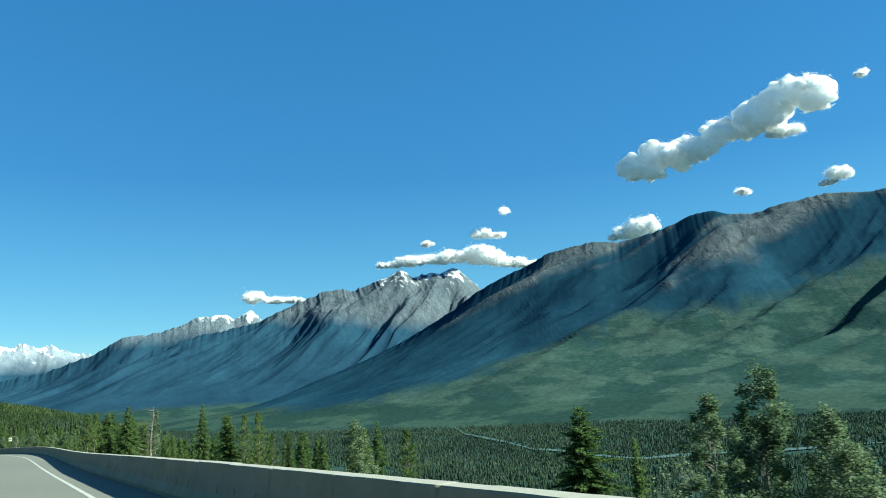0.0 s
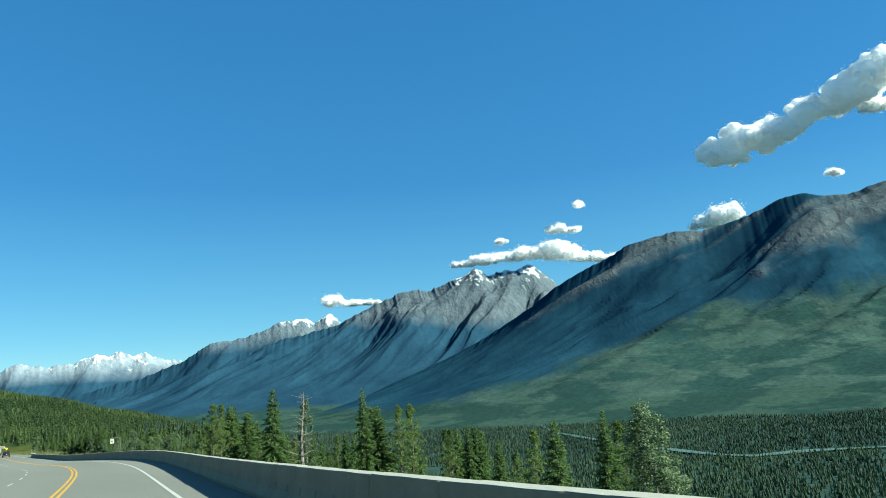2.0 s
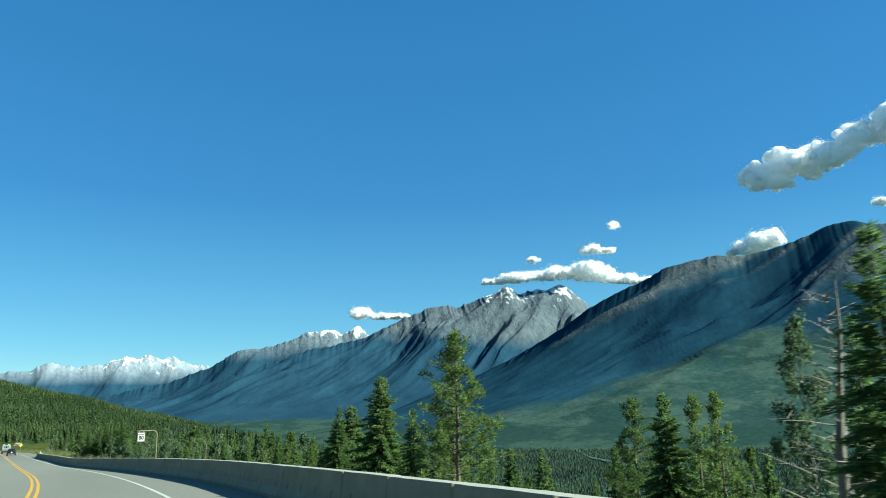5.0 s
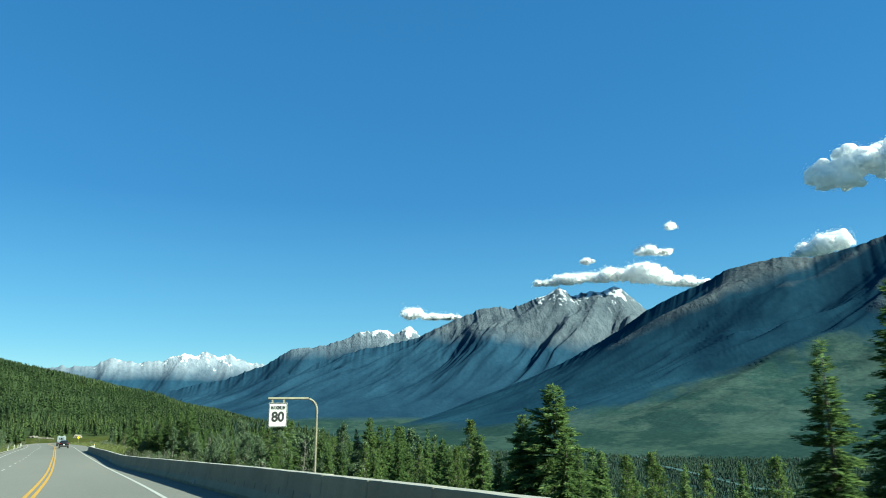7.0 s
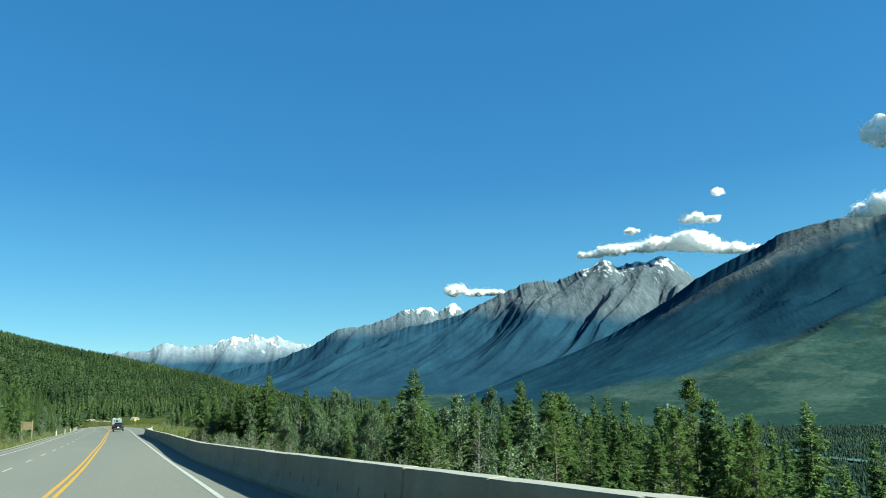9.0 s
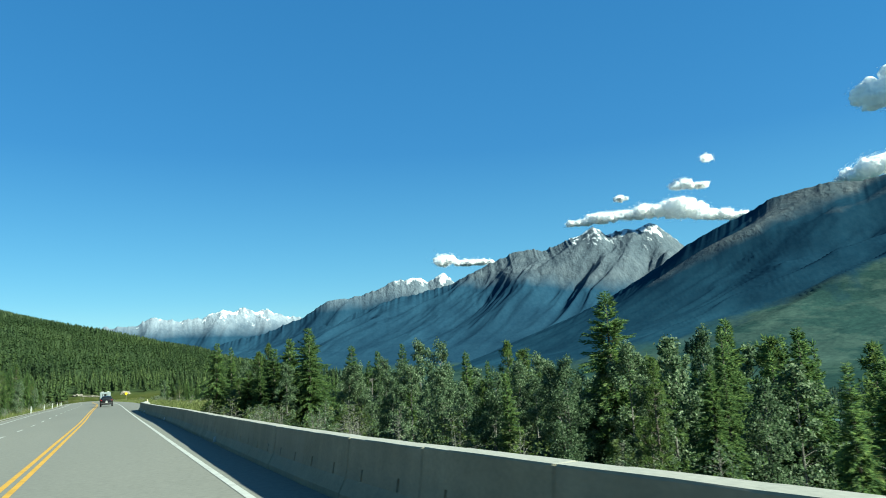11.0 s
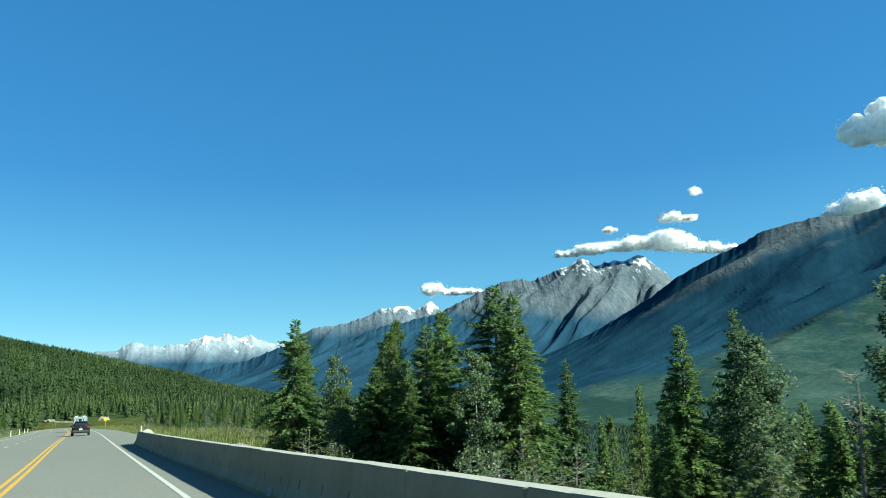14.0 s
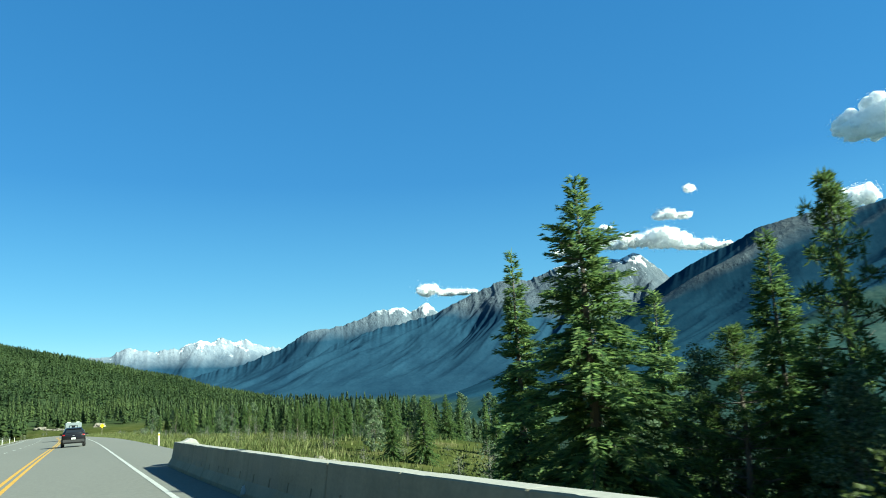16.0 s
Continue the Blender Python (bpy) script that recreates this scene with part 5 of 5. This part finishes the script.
grass("roadside_grass", 26000, 140, 300, lambda s: right_edge(s) + 0.25, 15.0, 0.34, 2, "dry green and straw grass behind the barrier")
grass("verge_grass", 16000, 180, 420, lambda s: s * 0 + LEFT_EDGE - 1.4, -17.0, 0.4, 6, "green verge grass beside the highway")
grass("bend_grass", 22000, 236, 440, lambda s: right_edge(s) + 0.3, 26.0, 0.4, 12, "rough green grass on the flat beside the highway")


def stone(seed, x, y, size, flat=0.6, label="pale broken rock lying in the grass", name="boulder", group="pale rocks"):
    r = random.Random(seed)
    bm = bmesh.new()
    bmesh.ops.create_icosphere(bm, subdivisions=2, radius=1.0)
    off = Vector((r.uniform(0, 50), r.uniform(0, 50), r.uniform(0, 50)))
    for v in bm.verts:
        v.co *= 1 + 0.5 * noise.noise(v.co * 1.3 + off)
        v.co.z *= flat
    me = bpy.data.meshes.new(name)
    bm.to_mesh(me)
    bm.free()
    me.materials.append(STONE)
    ob = new(name, me)
    ob.matrix_world = Matrix.LocRotScale((x, y, height(x, y) + size * flat * 0.25), Euler((0, 0, r.uniform(0, 6))), (size, size * r.uniform(0.7, 1.2), size))
    return tagged(ob, label, "rock", group)


for k in range(34):
    q = rnd.random()
    p = on_road(233 + 11 * q + rnd.uniform(-0.6, 0.6), 6.5 + 5.0 * q + rnd.uniform(-0.5, 0.5))
    stone(100 + k, p[0], p[1], rnd.uniform(0.10, 0.34))


def rock_cut(seed, x, y, sx, sy, sz, turn, label):
    """A bank of bare broken rock."""
    bm = bmesh.new()
    bmesh.ops.create_icosphere(bm, subdivisions=4, radius=1.0)
    off = Vector((seed, seed * 2, 0))
    for v in bm.verts:
        v.co *= 1 + 0.45 * noise.fractal(v.co * 1.6 + off, 0.7, 2.0, 5)
        v.co = Vector((v.co.x * sx, v.co.y * sy, v.co.z * sz))
    me = bpy.data.meshes.new("rock_bank")
    bm.to_mesh(me)
    bm.free()
    me.materials.append(STONE)
    ob = new("rock_bank", me)
    ob.matrix_world = pose(x, y, height(x, y) - 0.15 * sz, 0, 0, turn)
    return tagged(ob, label, "rock", "road cuttings")


for k, (x, y, size) in enumerate(((4.6, 488, 1.0), (7.0, 484, 0.7), (9.8, 480, 0.8), (12.0, 476, 0.6))):
    rock_cut(3 + k, x, y, 2.1 * size, 1.2 * size, 0.9 * size, -24, "pale bare rock breaking out of the wooded bank")
rock_cut(9, 22.5, 484, 2.0, 1.4, 1.6, 20, "pale gravel and rock heap at the bend")


# ---- gravel pull-off on the left ----
ps, pl = np.meshgrid(np.linspace(219, 249, 40), np.linspace(0, 1, 9), indexing="ij")
wide = 5.0 * np.sin(np.clip((ps - 219) / 30, 0, 1) * math.pi) ** 0.5 + 0.8 * (fbm(ps * 0.4, ps * 0, 2, 7) - 0.5)
P = on_road(ps, LEFT_EDGE - 1.5 - wide * pl)
P[..., 2] = terrain(P[..., 0], P[..., 1]) + 0.05 - 0.08 * (np.abs(pl - 0.5) > 0.49)
tagged(grid_object("pull_off", P, GRAVEL), "pale gravel pull-off beside the highway", kind="structure")


# ---- signs and posts ----
def speed_sign():
    foot = Vector((19.36, 116.82, height(19.36, 116.82)))
    root = new("speed_sign")
    root.location = foot
    H = -3.32 - foot.z
    bm = bmesh.new()
    bend = [(0.0, 0.0, -0.3), (0, 0, H - 0.26)] + [(-0.24 + 0.24 * math.cos(a), 0, H - 0.24 + 0.24 * math.sin(a)) for a in (0.25, 0.6, 0.95, 1.3)]
    tube(bm, bend, [0.024] * len(bend), 10)
    part("post", bm, STEEL, root)
    bm = tube(bmesh.new(), [(-0.19, 0, H), (-0.24, 0, H), (-1.04, 0, H)], [0.028, 0.026, 0.026], 10)
    part("arm", bm, STEEL, root)
    px, w, h = -0.83, 0.385, 0.49
    zc = H - 0.09 - h / 2
    for dx in (-0.12, 0.12):
        part("hanger", box(bmesh.new(), px + dx, -0.005, H - 0.06, 0.035, 0.012, 0.11), STEEL, root)
    plate = part("plate", box(bmesh.new(), px, -0.02, zc, w, 0.006, h, 0.0), SIGN_WHITE, root, "white sign plate with black border")
    rim = bmesh.new()
    t = 0.012
    for cx, cz, sx, sz in ((0, h / 2 - 0.011, w - 0.022, t), (0, -h / 2 + 0.011, w - 0.022, t), (-w / 2 + 0.011, 0, t, h - 0.022 - t), (w / 2 - 0.011, 0, t, h - 0.022 - t)):
        box(rim, px + cx, -0.0255, zc + cz, sx, 0.003, sz)
    part("border", rim, BLACK, plate)
    for text, size, z, bold in (("MAXIMUM", 0.104, zc + 0.112, 0.0025), ("80", 0.275, zc - 0.128, 0.010)):
        cu = bpy.data.curves.new("lettering", "FONT")
        cu.body, cu.size, cu.align_x, cu.extrude, cu.offset = text, size, "CENTER", 0.001, bold
        cu.materials.append(BLACK)
        ob = new("lettering", cu)
        ob.parent = plate
        ob.scale = (0.62 if len(text) > 2 else 0.95, 1, 1)
        ob.location, ob.rotation_euler = (px, -0.0265, z), (radians(90), 0, 0)
    root.rotation_euler = (0, 0, radians(-2))
    return tagged(root, "white MAXIMUM 80 speed sign hanging from a bent pole", "road sign")


speed_sign()


def brown_board():
    root = new("information_board")
    p = on_road(254.0, -12.8)
    root.location = (p[0], p[1], height(p[0], p[1]))
    for dx in (-0.68, 0.68):
        part("post", box(bmesh.new(), dx, 0, 1.45, 0.14, 0.14, 3.5, 0.01), plain("post_wood", (0.15, 0.125, 0.075), 0.85), root)
    board = part("board", box(bmesh.new(), 0, -0.1, 2.45, 1.22, 0.05, 1.15, 0.008), SIGN_WOOD, root)
    for z in (2.25, 2.85):
        part("batten", box(bmesh.new(), 0, -0.145, z, 1.18, 0.04, 0.09), SIGN_WOOD, board)
    return tagged(root, "brown wooden information board seen from behind", "road sign")


brown_board()


def diamond_sign():
    root = new("warning_sign")
    x, y = 21.1, 396.8
    root.location = (x, y, height(x, y))
    zc = -14.2 - root.location.z
    part("post", box(bmesh.new(), 0, 0, zc / 2, 0.09, 0.09, zc + 0.6), STEEL, root)
    bm = box(bmesh.new(), 0, 0, 0, 0.72, 0.02, 0.72, 0.0)
    bmesh.ops.rotate(bm, matrix=Matrix.Rotation(radians(45), 3, "Y"), verts=bm.verts)
    bmesh.ops.translate(bm, vec=(0, -0.06, zc), verts=bm.verts)
    plate = part("plate", bm, SIGN_YELLOW, root, "yellow diamond plate")
    bm = tube(bmesh.new(), [(0, -0.075, zc - 0.22), (0, -0.075, zc), (0.13, -0.075, zc + 0.13)], [0.035, 0.035, 0.035], 6)
    part("arrow", bm, BLACK, plate)
    return tagged(root, "yellow diamond curve warning sign on a post", "road sign")


diamond_sign()


def marker_post(s, lat, tall=1.05):
    p = on_road(s, lat)
    root = new("marker_post")
    root.location = (p[0], p[1], height(p[0], p[1]))
    part("stake", box(bmesh.new(), 0, 0, tall / 2 - 0.1, 0.11, 0.05, tall + 0.2, 0.012), SIGN_WHITE, root)
    part("cap", box(bmesh.new(), 0, -0.004, tall - 0.12, 0.114, 0.056, 0.13, 0.01), SIGN_YELLOW if lat > 0 else CAR_TRIM, root, "dark reflector band")
    return tagged(root, "white flexible roadside marker post", "marker post", "marker posts")


for s, lat in ((261.0, 4.95), (300, LEFT_EDGE - 1.0), (325, LEFT_EDGE - 1.0), (350, LEFT_EDGE - 1.0), (375, LEFT_EDGE - 1.0), (400, LEFT_EDGE - 1.0), (275, LEFT_EDGE - 1.0)):
    marker_post(s, lat)


# ---- vehicles ----
def wheel(root, x, y, r, w):
    bm = bmesh.new()
    geo = bmesh.ops.create_cone(bm, cap_ends=True, segments=24, radius1=r, radius2=r, depth=w, matrix=pose(x, y, r, 0, 90, 0))
    bmesh.ops.bevel(bm, geom=[e for e in bm.edges if len(e.link_faces) == 2 and any(len(f.verts) > 5 for f in e.link_faces)], offset=0.04, segments=2, affect="EDGES")
    t = part("wheel", bm, RUBBER, root)
    bm = bmesh.new()
    bmesh.ops.create_cone(bm, cap_ends=True, segments=20, radius1=r * 0.62, radius2=r * 0.55, depth=w + 0.02, matrix=pose(x, y, r, 0, 90, 0))
    part("rim", bm, ALLOY, t)


def loft(sections):
    """A closed body through cross sections (y, half width low, half width high, z low, z waist, z top)."""
    bm = bmesh.new()
    rings = []
    for y, wl, wh, z0, zw, zt in sections:
        half = [(wl * 0.92, z0), (wl, z0 + 0.12), (wl, zw - 0.06), (wl * 0.985, zw), (wh, zt - 0.10), (wh * 0.86, zt)]
        ring = half + [(-x, z) for x, z in reversed(half)]
        rings.append([bm.verts.new((x, y, z)) for x, z in ring])
    n = len(rings[0])
    for a, b in zip(rings, rings[1:]):
        for i in range(n):
            bm.faces.new((a[i], a[(i + 1) % n], b[(i + 1) % n], b[i]))
    bm.faces.new(rings[0][::-1])
    bm.faces.new(rings[-1])
    bmesh.ops.recalc_face_normals(bm, faces=bm.faces)
    for f in bm.faces:
        f.smooth = True
    return bm


def suv(s, lat):
    root = new("suv")
    p = on_road(s, lat)
    root.matrix_world = Matrix.Translation(p) @ pose(0, 0, 0, -2.1, 0, math.degrees(np.interp(s, S, psi)))
    part("body", loft([(-2.28, 0.80, 0.60, 0.45, 0.95, 1.02), (-2.22, 0.88, 0.66, 0.32, 1.0, 1.18), (-2.05, 0.92, 0.66, 0.30, 1.02, 1.46), (-1.7, 0.93, 0.67, 0.30, 1.02, 1.60),
                       (-0.4, 0.94, 0.67, 0.30, 1.0, 1.64), (0.4, 0.94, 0.65, 0.30, 0.98, 1.58), (1.05, 0.93, 0.72, 0.30, 0.97, 1.12), (1.7, 0.91, 0.74, 0.30, 0.92, 1.02),
                       (2.2, 0.84, 0.66, 0.34, 0.80, 0.88), (2.35, 0.70, 0.55, 0.42, 0.66, 0.72)]), CAR_BLACK, root, "glossy black bodywork")
    bm = bmesh.new()
    v = [bm.verts.new(c) for c in ((-0.66, -2.262, 1.08), (0.66, -2.262, 1.08), (0.56, -2.075, 1.475), (-0.56, -2.075, 1.475), (-0.62, -2.2, 1.08), (0.62, -2.2, 1.08), (0.52, -2.0, 1.46), (-0.52, -2.0, 1.46))]
    for f in ((0, 1, 2, 3), (4, 7, 6, 5), (0, 4, 5, 1), (1, 5, 6, 2), (2, 6, 7, 3), (3, 7, 4, 0)):
        bm.faces.new([v[i] for i in f])
    part("rear_window", bm, GLASS_DARK, root)
    for side in (-1, 1):
        part("tail_lamp", box(bmesh.new(), side * 0.76, -2.232, 1.0, 0.22, 0.10, 0.11, 0.03), TAIL_RED, root, "red tail lamp")
        part("side_glass", box(bmesh.new(), side * 0.845, -0.55, 1.25, 0.03, 2.3, 0.30, 0.01), GLASS_DARK, root)
        part("mirror", box(bmesh.new(), side * 1.03, 0.75, 1.06, 0.2, 0.12, 0.15, 0.04), CAR_BLACK, root)
        part("roof_rail", box(bmesh.new(), side * 0.58, -0.7, 1.655, 0.04, 1.9, 0.04, 0.01), CAR_TRIM, root)
        for y in (-1.4, 1.42):
            wheel(root, side * 0.84, y, 0.36, 0.24)
    part("bumper", box(bmesh.new(), 0, -2.27, 0.50, 1.70, 0.16, 0.28, 0.06), CAR_TRIM, root)
    part("number_plate", box(bmesh.new(), 0, -2.352, 0.72, 0.32, 0.012, 0.16), SIGN_WHITE, root, "white number plate")
    part("spoiler", box(bmesh.new(), 0, -2.06, 1.53, 1.16, 0.22, 0.05, 0.02), CAR_BLACK, root)
    part("badge", box(bmesh.new(), 0, -2.30, 0.96, 0.18, 0.02, 0.06, 0.01), ALLOY, root)
    return tagged(root, "black mid-size suv with red tail lamps on the road", "car")


def camper(s, lat):
    root = new("camper_van")
    p = on_road(s, lat)
    root.matrix_world = Matrix.Translation(p) @ pose(0, 0, 0, -2.1, 0, math.degrees(np.interp(s, S, psi))) @ Matrix.Diagonal((1, 1, 0.86, 1))
    part("body", box(bmesh.new(), 0, 0.2, 2.0, 2.25, 5.2, 2.05, 0.09), CAMPER_WHITE, root, "pale camper box")
    part("cab", loft([(2.6, 1.0, 0.85, 0.5, 1.3, 2.0), (3.3, 1.0, 0.8, 0.5, 1.3, 1.95), (3.9, 0.98, 0.8, 0.5, 1.2, 1.3), (4.7, 0.9, 0.75, 0.5, 1.0, 1.1)]), CAMPER_WHITE, root)
    part("chassis", box(bmesh.new(), 0, 0.4, 0.72, 2.05, 5.4, 0.55, 0.04), CAR_TRIM, root)
    win = part("rear_window", box(bmesh.new(), 0, -2.42, 2.25, 1.15, 0.05, 0.62, 0.02), GLASS_DARK, root)
    for x in (-0.36, 0.0, 0.36):
        part("pane", box(bmesh.new(), x, -2.452, 2.25, 0.26, 0.02, 0.46, 0.01), CAMPER_WHITE if x else GLASS_DARK, win)
    part("bumper", box(bmesh.new(), 0, -2.50, 0.62, 2.0, 0.18, 0.22, 0.03), CAR_TRIM, root)
    for side in (-1, 1):
        part("tail_lamp", box(bmesh.new(), side * 0.95, -2.43, 1.12, 0.16, 0.06, 0.26, 0.02), TAIL_RED, root)
        for y in (-1.3, 3.5):
            wheel(root, side * 0.9, y, 0.40, 0.28)
        part("roof_vent", box(bmesh.new(), side * 0.6, -0.9, 3.1, 0.5, 0.55, 0.16, 0.04), SIGN_WHITE, root)
    rack = part("bike_rack", box(bmesh.new(), 0, -2.58, 0.95, 1.5, 0.06, 0.06), CAR_TRIM, root)
    for k, x in enumerate((-0.45, 0.45)):
        bm = bmesh.new()
        for a in range(2):
            c = Vector((x - 0.32 + 0.64 * a, -2.68 - 0.08 * k, 1.2))
            ring = [c + Vector((0.27 * math.cos(q * 0.3927), 0, 0.27 * math.sin(q * 0.3927))) for q in range(17)]
            tube(bm, ring, [0.022] * 17, 5)
        tube(bm, [(x - 0.32, -2.68 - 0.08 * k, 1.2), (x - 0.1, -2.68 - 0.08 * k, 1.6), (x + 0.32, -2.68 - 0.08 * k, 1.2)], [0.025] * 3, 5)
        part("bicycle", bm, RUBBER, rack)
    return tagged(root, "pale blue-white camper van with rear bicycle rack", "camper van")


suv(281.0, -0.25)
camper(334.0, -0.15)
